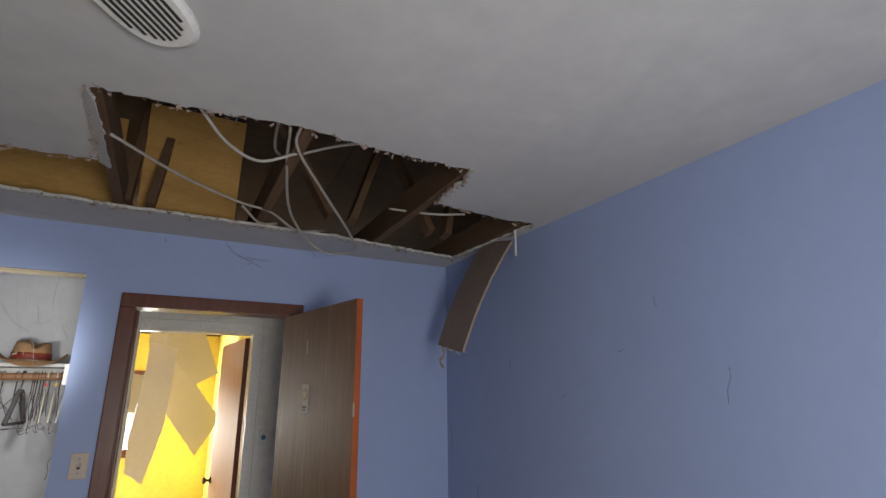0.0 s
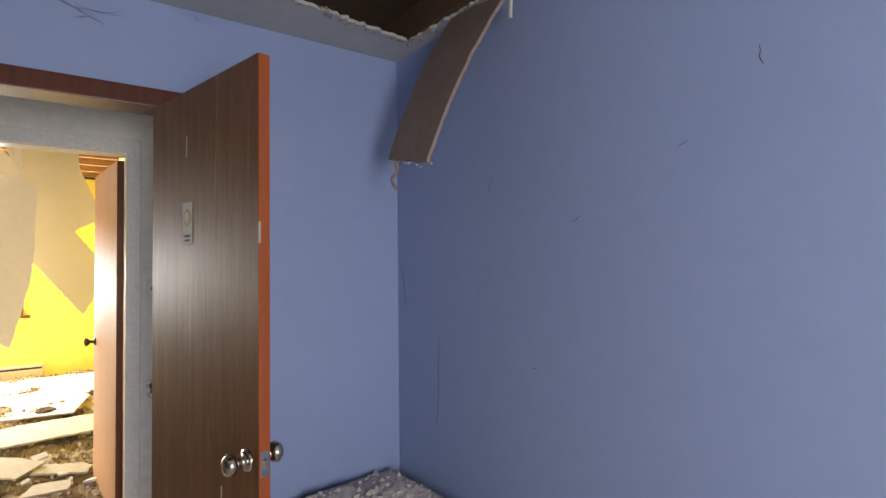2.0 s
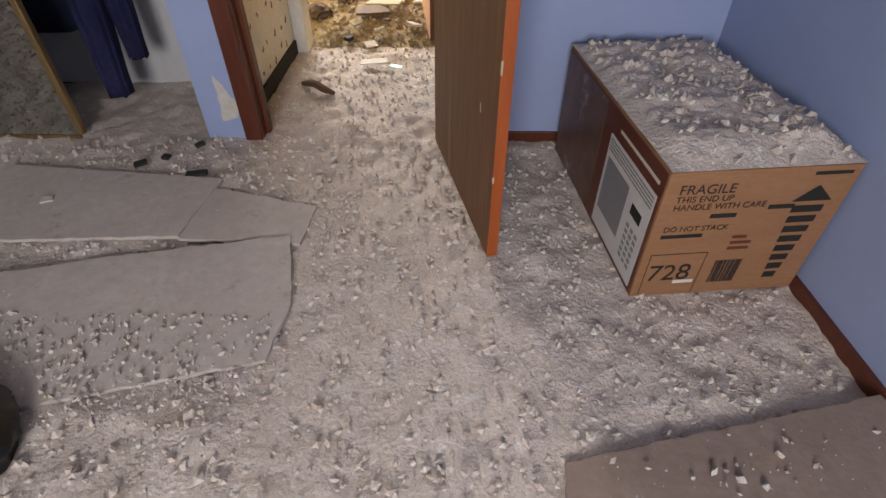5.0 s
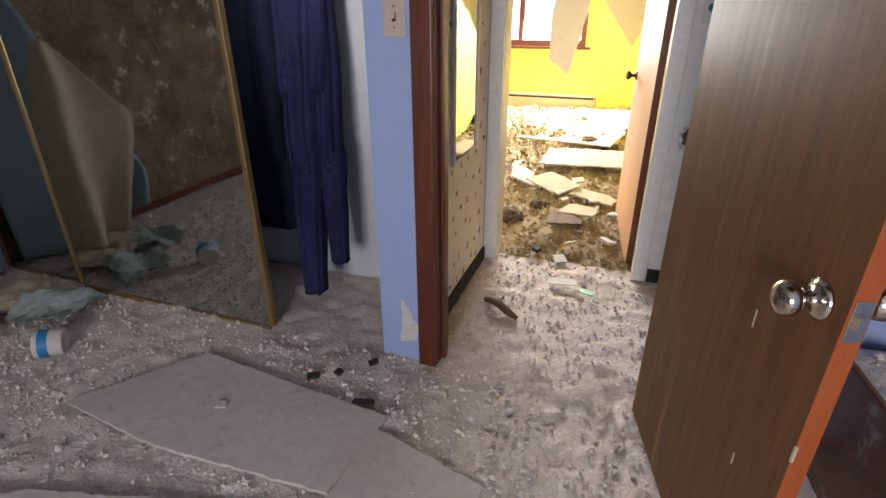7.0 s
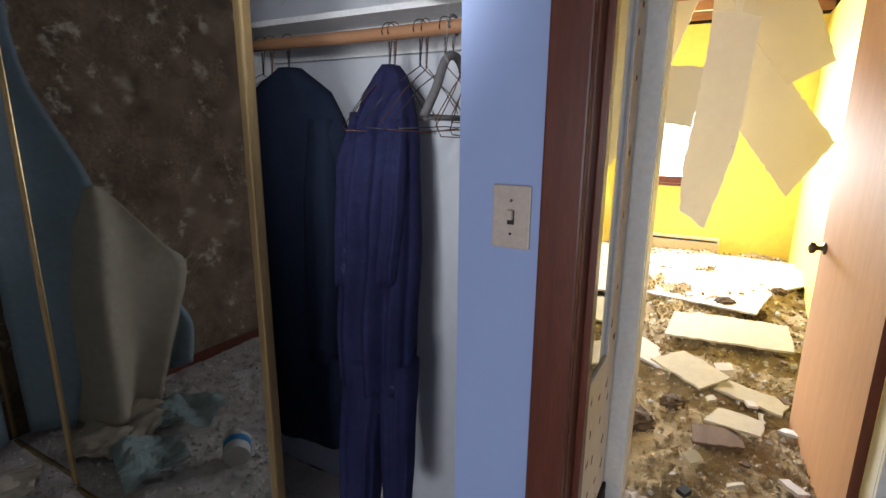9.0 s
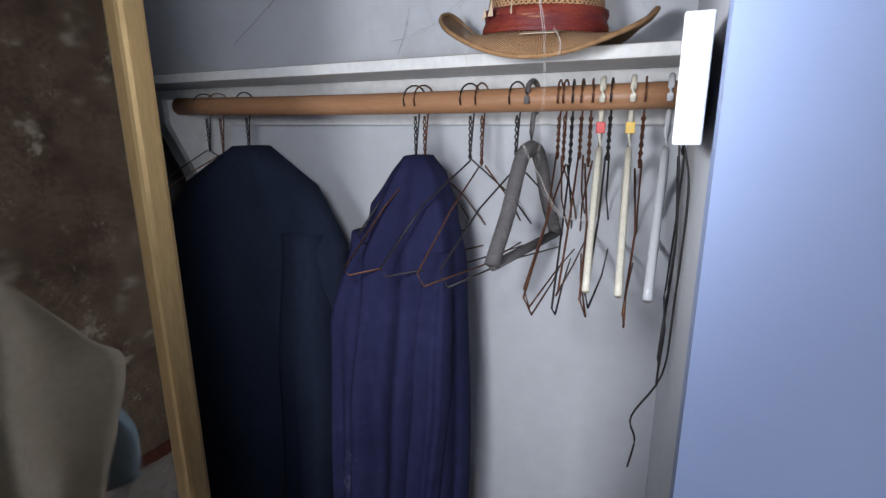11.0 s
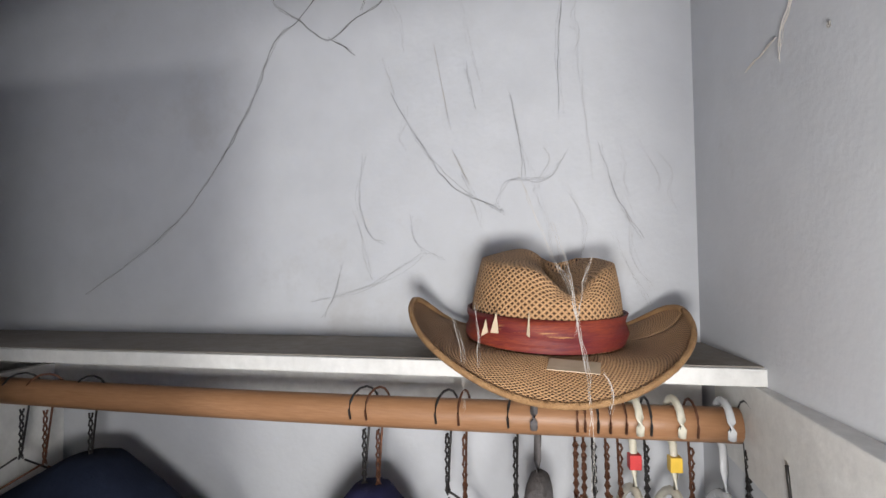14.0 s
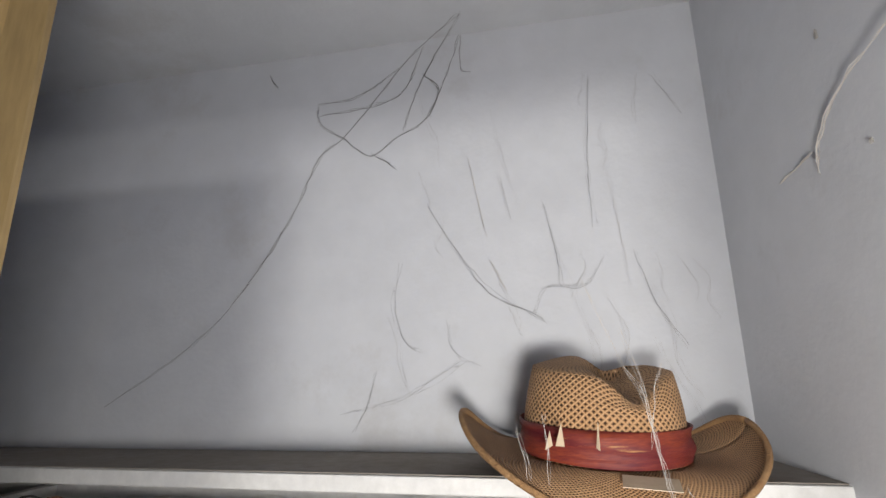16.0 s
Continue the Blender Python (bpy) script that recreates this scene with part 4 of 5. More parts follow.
cobweb(strands, material("grey_dust_threads", (0.50, 0.49, 0.485), rough=1.0, bump=0.0), "faint grey dust threads clinging to the closet wall", 0.00028, 0.004, 7)

for y, z, w, h in ((3.655, 2.160, 0.004, 0.011), (3.670, 2.140, 0.007, 0.012), (3.658, 2.125, 0.006, 0.010), (3.673, 2.110, 0.004, 0.008), (3.611, 2.182, 0.003, 0.006), (3.550, 2.178, 0.003, 0.005), (3.57, 2.05, 0.003, 0.003)):
    t = thing("wall_chip", pose(-0.635, y, z), "small white chip in the closet wall's paint", "paint damage", "chips in the closet wall")
    bm = bmesh.new()
    sheet(bm, [(-w, -h), (w * 0.6, -h * 0.8), (w, 0), (w * 0.3, h), (-w * 0.7, h * 0.6)], 0.0006, pose(-0.6348, y, z) @ Matrix(((0, 0, -1, 0), (1, 0, 0, 0), (0, 1, 0, 0), (0, 0, 0, 1))), jag=0.002)
    part("chip", bm, GYPSUM, t)

# the closet's contents, moved and narrowed together to fit the camera's view
CLOSETFIT = Matrix.Translation((-0.635, 3.727, 1.698)) @ Matrix.Diagonal((0.98, 1.0, 1.0, 1)) @ Matrix.Translation((0.66, -3.81, -1.641))
for ob in [o for o in scene.objects if o.parent is None and o.get("category") in ("shelf", "closet rod", "coat", "coverall", "jacket", "hanger", "hat")]:
    ob.matrix_basis = CLOSETFIT @ ob.matrix_basis

# ---- hole: wires, hanging plasterboard, plywood ----
t = thing("ceiling_board", pose(1.2, 2.7, 2.43), "torn strip of plasterboard hanging from the ceiling hole", "plasterboard")
top, bot = Vector((1.365, 2.62, 2.43)), Vector((1.135, 2.81, 1.79))
ax = (bot - top).normalized()
ay = Vector((-0.02, 1.0, 0.03))
ay = (ay - ay.dot(ax) * ax).normalized()
az = ax.cross(ay)
mm = Matrix((( ax.x, ay.x, az.x, top.x), (ax.y, ay.y, az.y, top.y), (ax.z, ay.z, az.z, top.z), (0, 0, 0, 1)))
bm = bmesh.new()
sheet(bm, [(-0.02, -0.17), (0.30, -0.165), (0.64, -0.16), (0.65, 0.0), (0.66, 0.16), (0.3, 0.155), (-0.02, 0.15)], 0.013, mm, sag=lambda x, y: 0.05 * (x / 0.65 - 0.5) ** 2 * 2, jag=0.004)
bmesh.ops.recalc_face_normals(bm, faces=bm.faces)
part("board", bm, BACKPAPER, t)
rr = random.Random(8)
bm = bmesh.new()
for i in range(46):
    v = mm @ Vector((0.645 + rr.uniform(-0.02, 0.015), rr.uniform(-0.16, 0.16), 0.04 + rr.uniform(-0.005, 0.012)))
    bmesh.ops.create_icosphere(bm, subdivisions=1, radius=rr.uniform(0.003, 0.006), matrix=Matrix.Translation(v) @ pose(0, 0, 0, rr.uniform(0, 90), rr.uniform(0, 90), 0))
part("torn_edge", bm, GYPSUM, t)
bm = bmesh.new()
e = mm @ Vector((0.65, 0.11, 0.03))
tube(bm, smooth_path([e, e + Vector((0.01, 0.0, -0.05)), e + Vector((-0.01, 0.01, -0.09)), e + Vector((0.008, 0.0, -0.13))], 5), 0.006, 5, taper=lambda q: 0.6 + 0.8 * abs(math.sin(9 * q)))
part("paper_scrap", bm, BACKPAPER, t)
t = thing("ceiling_splinter", pose(1.39, 2.42, 2.43), "thin pale splinter hanging from the ceiling", "splinter")
bm = bmesh.new()
tube(bm, [(1.39, 2.42, 2.445), (1.392, 2.42, 2.38), (1.388, 2.42, 2.30)], 0.008, 5)
part("splinter", bm, GYPSUM, t)

CABLE = material("dusty_white_cable", (0.46, 0.42, 0.39), (0.36, 0.33, 0.30), rough=0.6, bump=0.05)
for pts in (
        [(0.10, 1.86, 2.47), (0.12, 2.0, 2.45), (0.30, 2.3, 2.42), (0.52, 2.62, 2.36), (0.60, 2.78, 2.33), (0.50, 2.88, 2.32), (0.38, 2.86, 2.36), (0.22, 2.6, 2.42), (0.12, 2.2, 2.46), (0.08, 1.95, 2.50)],
        [(-0.48, 2.2, 2.46), (-0.25, 2.5, 2.47), (0.0, 2.68, 2.46), (0.15, 2.75, 2.46), (0.3, 2.86, 2.42), (0.42, 2.92, 2.45), (0.5, 3.05, 2.5)],
        [(-0.22, 1.88, 2.47), (-0.12, 2.0, 2.42), (0.0, 2.08, 2.41), (0.13, 2.06, 2.46)],
        [(0.05, 2.0, 2.62), (0.1, 2.3, 2.56), (0.32, 2.15, 2.58), (0.55, 2.0, 2.60)],
        [(0.70, 2.55, 2.50), (0.9, 2.45, 2.47), (1.05, 2.38, 2.47)],
        [(0.02, 2.75, 2.47), (0.12, 2.88, 2.44), (0.22, 2.95, 2.47)]):
    t = thing("electric_cable", Matrix.Translation(pts[0]), "loose dusty electric cable looping out of the ceiling hole", "cable", "cables in the hole")
    bm = bmesh.new()
    tube(bm, smooth_path(pts, 8), 0.006, 8)
    part("cable", bm, CABLE, t, smooth=True)

for x0, x1, y, z0, z1, rx in ((-0.44, 0.02, 3.12, 2.46, 3.05, 14), (-1.06, -0.53, 3.12, 2.46, 2.95, 10), (-1.6, -1.12, 3.12, 2.46, 2.9, 8)):
    t = thing("plywood_panel", pose((x0 + x1) / 2, y, z0, rx, 0, 0), "yellowish water-stained plywood between the attic timbers", "plywood", "attic plywood")
    part("panel", bm_at(cuboids((-(x1 - x0) / 2, (x1 - x0) / 2, 0, 0.012, 0, z1 - z0), bevel=0.001), pose((x0 + x1) / 2, y, z0, rx, 0, 0)), PLYWOOD, t)
for x, tilt in ((-0.36, 6), (0.40, -25), (0.62, 20), (1.0, -20), (1.18, 15), (-0.47, 3)):
    t = thing("attic_brace", pose(x, 3.0, H + 0.17, 0, tilt, 0), "dark wooden truss web in the attic", "timber", "attic timbers")
    part("timber", bm_at(cuboids((-0.02, 0.02, -0.04, 0.04, -0.14, 0.95), bevel=0.003), pose(x, 3.0 - 0.2 * (x > 0), H + 0.17, -12, tilt, 0)), LUMBER, t)
# paper and crumbs torn along the rim of the hole
rr = random.Random(21)
bm = bmesh.new()
for (ax_, ay_), (bx_, by_) in zip(HOLE, HOLE[1:] + HOLE[:1]):
    for i in range(int(math.hypot(bx_ - ax_, by_ - ay_) / 0.012)):
        q = rr.random()
        c = Vector((ax_ + (bx_ - ax_) * q + rr.uniform(-0.012, 0.012), ay_ + (by_ - ay_) * q + rr.uniform(-0.012, 0.012), H + rr.uniform(-0.012, 0.008)))
        s = rr.uniform(0.004, 0.016)
        v = [bm.verts.new(c + Vector((rr.uniform(-s, s), rr.uniform(-s, s), rr.uniform(-s, 0.3 * s)))) for _ in range(4)]
        for tri in ((0, 1, 2), (0, 2, 3), (0, 1, 3), (1, 2, 3)):
            bm.faces.new([v[k] for k in tri])
tagged(mesh_object("torn_plaster_edge", bm, BACKPAPER), "ragged grey paper and gypsum along the hole's rim", "debris", "", "stuff")
# flap of ceiling paper at the near corner of the hole
t = thing("ceiling_paper_flap", pose(-0.52, 2.0, H), "torn grey ceiling paper curling at the hole", "paper")
bm = bmesh.new()
sheet(bm, [(0, 0), (0.03, -0.10), (0.06, 0.10), (0.05, 0.48), (0.0, 0.5)], 0.003, pose(-0.53, 1.92, H - 0.002, 0, 32, 0), sag=lambda x, y: -0.02 * x, jag=0.008)
part("flap", bm, CEILING, t)

# ---- ceiling vent ----
vent = thing("ceiling_vent", pose(-0.389, 1.373, H, 0, 0, 54), "white oval slotted ceiling vent cover", "vent")
mv = pose(-0.389, 1.373, H, 0, 0, 54)
WHITEPLASTIC = material("white_plastic", (0.78, 0.77, 0.76), (0.70, 0.69, 0.68), rough=0.4, bump=0.03)
# black of rubber and litter, also painted in as the shade of slots
BLACKSHADE = material("black_and_gap_shade", (0.035, 0.033, 0.032), rough=0.9, bump=0.2)
out = [(0.20 * math.copysign(abs(math.cos(a)) ** 0.6, math.cos(a)), 0.095 * math.copysign(abs(math.sin(a)) ** 0.8, math.sin(a))) for a in (2 * math.pi * k / 40 for k in range(40))]
bm = bmesh.new()
loft(bm, [[mv @ Vector((x, y, -0.001)) for x, y in out], [mv @ Vector((x, y, -0.012)) for x, y in out], [mv @ Vector((0.93 * x, 0.9 * y, -0.022)) for x, y in out]])
part("cover", bm, WHITEPLASTIC, vent, smooth=False)
# dark strips laid on the cover paint the slots' inner shade
for i in range(9):
    y = -0.064 + 0.016 * i
    w = 0.16 * math.sqrt(max(0.05, 1 - (y / 0.085) ** 2))
    part("slot", bm_at(cuboids((-w, w, y - 0.0035, y + 0.0035, -0.0245, -0.0215)), mv), BLACKSHADE, vent)

# ---- wall fittings ----
def switch_plate(m, label, mat, round_dial=None):
    t = thing("light_switch" if round_dial is None else "thermostat", m, label, "switch" if round_dial is None else "thermostat")
    part("plate", bm_at(cuboids((-0.036, 0.036, -0.006, 0.0, -0.057, 0.057), bevel=0.003), m), mat, t)
    if round_dial is None:
        part("toggle", bm_at(cuboids((-0.005, 0.005, -0.016, -0.005, -0.004, 0.014), bevel=0.002), m), mat, t)
        # dark strip on the plate in place of the slot's shade
        part("toggle_slot", bm_at(cuboids((-0.0065, 0.0065, -0.0075, -0.005, -0.013, 0.013), bevel=0.0005), m), BLACKSHADE, t)
        for z in (-0.03, 0.03):
            bm = bmesh.new()
            lathe(bm, [(0.0028, 0), (0.0028, 0.0015)], m @ pose(0, -0.0058, z, 90, 0, 0), 8)
            part("screw", bm, CHROME, t)
    else:
        bm = bmesh.new()
        lathe(bm, [(0.017, 0), (0.017, 0.006), (0.013, 0.010)], m @ pose(0, -0.006, 0.004, 90, 0, 0), 16)
        part("dial", bm, round_dial, t, "teal blue dial")
    return t


switch_plate(pose(-0.512, 3.299, 1.28), "ivory plastic light switch on the blue wall", PLASTIC)
switch_plate(pose(0.47, 4.329, 1.30), "white wall control with a teal dial in the hallway", GREYTRIM, material("teal_plastic", (0.02, 0.20, 0.26), rough=0.4, bump=0.0))
t = thing("wall_hole", pose(0.475, 4.33, 0.76), "ragged broken hole in the hallway plaster, its shade a dark patch", "hole")
bm = bmesh.new()
rr = random.Random(31)
# dark sheet on the uncut wall stands in for the cavity's shade
sheet(bm, [(0.034 * math.cos(a) * rr.uniform(0.5, 1.1), 0.050 * math.sin(a) * rr.uniform(0.5, 1.1)) for a in (2 * math.pi * k / 14 for k in range(14))], 0.003, pose(0.475, 4.329, 0.76, 90, 0, 0), jag=0.003)
part("gap", bm, material("shadowed_wall_cavity", (0.16, 0.15, 0.14), (0.06, 0.055, 0.05), rough=1.0, scale=30, bump=0.6), t)
bm = bmesh.new()
for i in range(24):
    a = rr.uniform(0, 6.28)
    bmesh.ops.create_icosphere(bm, subdivisions=1, radius=rr.uniform(0.004, 0.011), matrix=Matrix.Translation((0.475 + 0.036 * math.cos(a), 4.328, 0.755 + 0.055 * math.sin(a))))
part("broken_plaster", bm, GYPSUM, t)["kind"] = "stuff"
# notice on the bedroom door
ms = leaf @ pose(0.31, -0.0345, 1.57)
t = thing("door_notice", ms, "small white sticker with an orange-brown emblem on the door", "sticker")
PAPERW = material("aged_white_paper", (0.70, 0.66, 0.58), rough=0.7, bump=0.03)
part("paper", bm_at(cuboids((-0.036, 0.036, -0.0014, 0.0, -0.07, 0.07)), ms), PAPERW, t)
bm = bmesh.new()
lathe(bm, [(0.030, 0), (0.030, 0.0008)], ms @ pose(0, -0.0016, 0.018, 90, 0, 0), 24)
part("emblem", bm, material("orange_brown_print", (0.42, 0.17, 0.06), (0.55, 0.36, 0.18), rough=0.6, scale=30, bump=0.0), t)
bm = bmesh.new()
lathe(bm, [(0.018, 0), (0.018, 0.0006)], ms @ pose(0, -0.0026, 0.020, 90, 0, 0), 20)
part("emblem_centre", bm, PAPERW, t)
part("lettering", bm_at(cuboids((-0.024, 0.024, -0.0022, -0.0012, -0.046, -0.038), (-0.018, 0.018, -0.0022, -0.0012, -0.060, -0.053)), ms), INK, t)
# scuffs on the blue wall, chips of paint, wear on the door
SCUFF = material("dark_scuff", (0.10, 0.10, 0.13), rough=0.9, bump=0.0)
rr = random.Random(5)
for y, z, dy, dz in ((2.62, 1.73, 0.02, 0.05), (2.975, 0.9, 0.03, 0.38), (1.65, 1.93, 0.0, 0.05), (1.85, 1.75, 0.03, 0.01), (2.21, 1.57, 0.02, 0.02), (1.4, 1.6, 0.03, 0.12), (3.25, 1.33, -0.04, 0.2), (2.4, 1.05, 0.01, 0.01), (2.7, 1.3, 0.01, 0.02)):
    t = thing("wall_scuff", pose(east(y) - 0.002, y, z), "thin dark scratch on the blue wall", "scratch", "scratches on the wall")
    bm = bmesh.new()
    tube(bm, smooth_path([(east(y) - 0.0008, y + dy * (q - 0.5) + rr.uniform(-0.006, 0.006), z - dz * (q - 0.5)) for q in (0, 0.3, 0.6, 1.0)], 4), 0.0008, 4)
    part("scratch", bm, SCUFF, t)
t = thing("paint_chip", pose(-0.50, 3.30, 0.2), "patch where blue paint has flaked off the wall foot", "paint damage")
bm = bmesh.new()
sheet(bm, [(-0.04, 0.0), (0.03, 0.02), (0.045, 0.09), (0.02, 0.11), (0.0, 0.16), (-0.03, 0.2), (-0.035, 0.1)], 0.002, pose(-0.50, 3.2995, 0.08, 90, 0, 0), jag=0.006)
part("bare_patch", bm, GYPSUM, t)
for k, (u, z, l) in enumerate(((0.77, 1.52, 0.06), (0.768, 0.62, 0.035), (0.767, 0.30, 0.02), (0.30, 1.83, 0.07), (0.55, 0.75, 0.04), (0.62, 0.45, 0.03))):
    t = thing("door_scratch", leaf @ pose(u, -0.034, z), "pale chip in the door's veneer", "scratch", "scratches on the door")
    part("chip", bm_at(cuboids((u - 0.0025, u + 0.0025, -0.0352, -0.030, z - l / 2, z + l / 2), bevel=0.001), leaf), BUFF, t)
structure("baseboard", cuboids((0.47, 1.43, 3.285, 3.30, -0.02, 0.045), bevel=0.003), BROWNTRIM, "dark brown low baseboard", "baseboard")
structure("baseboard_east", prism([(east(3.285) - 0.015, 3.285), (east(3.285), 3.285), (east(-0.6), -0.6), (east(-0.6) - 0.015, -0.6)], -0.02, 0.036), BROWNTRIM, "dark brown low baseboard", "baseboard")
structure("baseboard_hall", cuboids((-0.48, -0.462, 3.43, 4.30, -0.02, 0.075), (0.41, 1.6, 4.312, 4.33, -0.02, 0.07), bevel=0.003), BLACKSHADE, "black rubber hallway baseboard", "baseboard")

# ---- hallway end wall: paper and mirror ----
structure("hall_wallpaper", cuboids((-0.479, -0.476, 3.43, 4.305, 0.0, H)), HALLPAPER, "cream wallpaper with small brown leaf motifs", "wallpaper")
LEAFA = material("brown_leaf_print", (0.20, 0.13, 0.08), (0.13, 0.10, 0.07), rough=0.8, bump=0.0)
LEAFB = material("rust_leaf_print", (0.40, 0.14, 0.07), (0.28, 0.10, 0.05), rough=0.8, bump=0.0)
bm = bmesh.new()
rr = random.Random(9)
for j in range(20):
    for i in range(7):
        y, z = 3.47 + 0.118 * i + 0.058 * (j % 2) + rr.uniform(-0.02, 0.02), 0.10 + 0.115 * j + rr.uniform(-0.025, 0.025)
        a, l = rr.uniform(0.4, 2.6), rr.uniform(0.026, 0.046)
        for da, f in ((0.0, 1.0), (0.9, 0.7)):
            c, s = math.cos(a + da), math.sin(a + da)
            pts = ((0, 0), (0.5, 0.28), (1, 0), (0.5, -0.28))
            fc = bm.faces.new([bm.verts.new((-0.4752, y + f * l * (c * u - s * v), z + f * l * (s * u + c * v))) for u, v in pts])
            fc.material_index = (i + j) % 3 == 0
tagged(mesh_object("wallpaper_motifs", bm, (LEAFA, LEAFB)), "small brown and rust leaf print on the wallpaper", "wallpaper print", "", "stuff")
hm = thing("hall_mirror", pose(-0.475, 3.9, 0.7), "tall narrow mirror in a thin white frame on papered wall", "mirror")
part("glass", cuboids((-0.474, -0.468, 3.755, 4.07, 0.715, 2.0)), MIRROR, hm)
for b in ((-0.475, -0.460, 3.735, 3.755, 0.695, 2.02), (-0.475, -0.460, 4.07, 4.088, 0.695, 2.02), (-0.475, -0.460, 3.755, 4.07, 0.695, 0.712), (-0.475, -0.460, 3.755, 4.07, 2.003, 2.02)):
    part("frame", cuboids(b, bevel=0.003), WHITETRIM, hm)

# ---- carton details ----
def lettering(text, size, m, mat, parent):
    cu = bpy.data.curves.new("text", "FONT")
    cu.body, cu.size, cu.extrude = text, size, 0.0004
    tmp = new("text", cu)
    me = bpy.data.meshes.new_from_object(tmp.evaluated_get(bpy.context.evaluated_depsgraph_get()))
    bpy.data.objects.remove(tmp)
    bm = bmesh.new()
    bm.from_mesh(me)
    bpy.data.meshes.remove(me)
    part("lettering", bm_at(bm, m), mat, parent)


def front(x, z):
    return pose(0.915 + x, 2.3838, z, 90, 0, 0)


for text, x, z, size in (("FRAGILE", 0.035, 0.365, 0.040), ("THIS END UP", 0.035, 0.340, 0.026), ("HANDLE WITH CARE", 0.035, 0.315, 0.026), ("DO NOT STACK", 0.03, 0.245, 0.024), ("728", 0.03, 0.065, 0.085)):
    lettering(text, size, front(x, z), INK, carton)
yf = 2.3842
part("print_bar", cuboids((0.945, 1.06, yf - 0.0006, yf, 0.222, 0.234)), INK, carton)
# hand holes are black strips on the card, painting their inner shade
part("hand_hole", cuboids((1.06, 1.13, yf - 0.0008, yf + 0.001, 0.285, 0.298), bevel=0.0003), INK, carton)
part("hand_hole", cuboids((1.21, 1.28, yf - 0.0008, yf + 0.001, 0.305, 0.318), bevel=0.0003), INK, carton)
part("print_line", cuboids((0.937, 0.939, yf - 0.0006, yf, 0.0, 0.165), (0.939, 1.10, yf - 0.0006, yf, 0.163, 0.165), (1.098, 1.10, yf - 0.0006, yf, 0.0, 0.163)), INK, carton)
part("white_label", cuboids((1.03, 1.09, yf - 0.001, yf, 0.05, 0.062)), PAPERW, carton)
rr = random.Random(3)
bm = bmesh.new()
x = 1.135
while x < 1.21:
    w = rr.choice((0.0015, 0.003, 0.0045))
    cuboid(bm, x, x + w, yf - 0.0006, yf, 0.045, 0.13)
    x += w + rr.choice((0.0015, 0.003))
part("barcode", bm, INK, carton)
part("print_bar", cuboids((1.15, 1.21, yf - 0.0006, yf, 0.17, 0.18), (1.15, 1.21, yf - 0.0006, yf, 0.19, 0.20), (1.15, 1.19, yf - 0.0006, yf, 0.21, 0.22)), CARDRED, carton)
bm = bmesh.new()
v = [bm.verts.new((1.265 + a, yf - 0.0006, b)) for a, b in ((0.0, 0.325), (0.055, 0.375), (0.11, 0.325))]
bm.faces.new(v)
part("arrow_head", bm, INK, carton)
for i in range(8):
    z = 0.30 - 0.034 * i
    s = 0.012 + 0.0035 * i
    part("arrow_stripe", cuboids((1.265 + s, 1.375 - s, yf - 0.0006, yf, z - 0.011, z + 0.011)), INK, carton)
part("print_bar", cuboids((1.29, 1.39, yf - 0.0006, yf, 0.405, 0.415)), INK, carton)
xs = 0.9142
part("printed_side", cuboids((xs - 0.0005, xs, 2.395, 3.265, 0.008, 0.422)), CARDRED, carton, "glossy dark red printed carton side")
part("printed_photo", cuboids((xs - 0.0012, xs - 0.0005, 2.83, 3.26, 0.012, 0.415)), material("dark_food_photo_print", (0.055, 0.035, 0.03), (0.20, 0.10, 0.07), rough=0.4, scale=9, bump=0.0, spots=(0.30, 0.28, 0.27), spot_scale=6, spot_at=0.6), carton)
WHITEPRINT = material("white_appliance_print", (0.70, 0.69, 0.68), rough=0.4, bump=0.0)
GREYPRINT = material("grey_appliance_print", (0.26, 0.26, 0.28), rough=0.4, bump=0.0)
part("printed_appliance", cuboids((xs - 0.0014, xs - 0.0008, 2.41, 2.76, 0.02, 0.345)), WHITEPRINT, carton, "printed picture of a white microwave")
part("printed_window", cuboids((xs - 0.002, xs - 0.0014, 2.56, 2.74, 0.09, 0.275)), GREYPRINT, carton)
part("printed_keypad", cuboids(*[(xs - 0.002, xs - 0.0014, 2.44 + 0.03 * i, 2.46 + 0.03 * i, 0.06 + 0.022 * j, 0.073 + 0.022 * j) for i in range(3) for j in range(6)]), GREYPRINT, carton)
part("printed_display", cuboids((xs - 0.002, xs - 0.0014, 2.45, 2.52, 0.215, 0.25)), INK, carton)
part("printed_grille", cuboids(*[(xs - 0.002, xs - 0.0014, 2.42, 2.75, 0.295 + 0.011 * j, 0.300 + 0.011 * j) for j in range(4)]), GREYPRINT, carton)
part("print_bar", cuboids((xs - 0.002, xs - 0.0008, 2.42, 2.70, 0.375, 0.385)), PAPERW, carton)


def heap_height(x, y):
    u, v = (x - 0.915) / 0.5, (y - 2.385) / 0.89
    edge = min(1.0, 9 * min(u, 1.02 - u, 1.02 - v)) * min(1.0, 9 * v)
    return 0.4305 + max(0.0, edge) * (0.016 + 0.024 * max(0, 0.5 + noise.noise((x * 5, y * 5, 2))) + 0.012 * noise.noise((x * 22, y * 22, 4)) + 0.008 * noise.noise((x * 50, y * 50, 4)))


box_rubble = rubble_bed("box_top_rubble", 0.918, 1.425, 2.388, 3.29, 0.012, heap_height, RUBBLE, "grey plaster dust heaped on the cardboard box")
box_crumbs = crumbs("box_top_crumbs", 500, (0.95, 1.40, 2.40, 3.25), 0.009, heap_height, (RUBBLE, GYPSUM), "white plaster lumps on the box", 15)

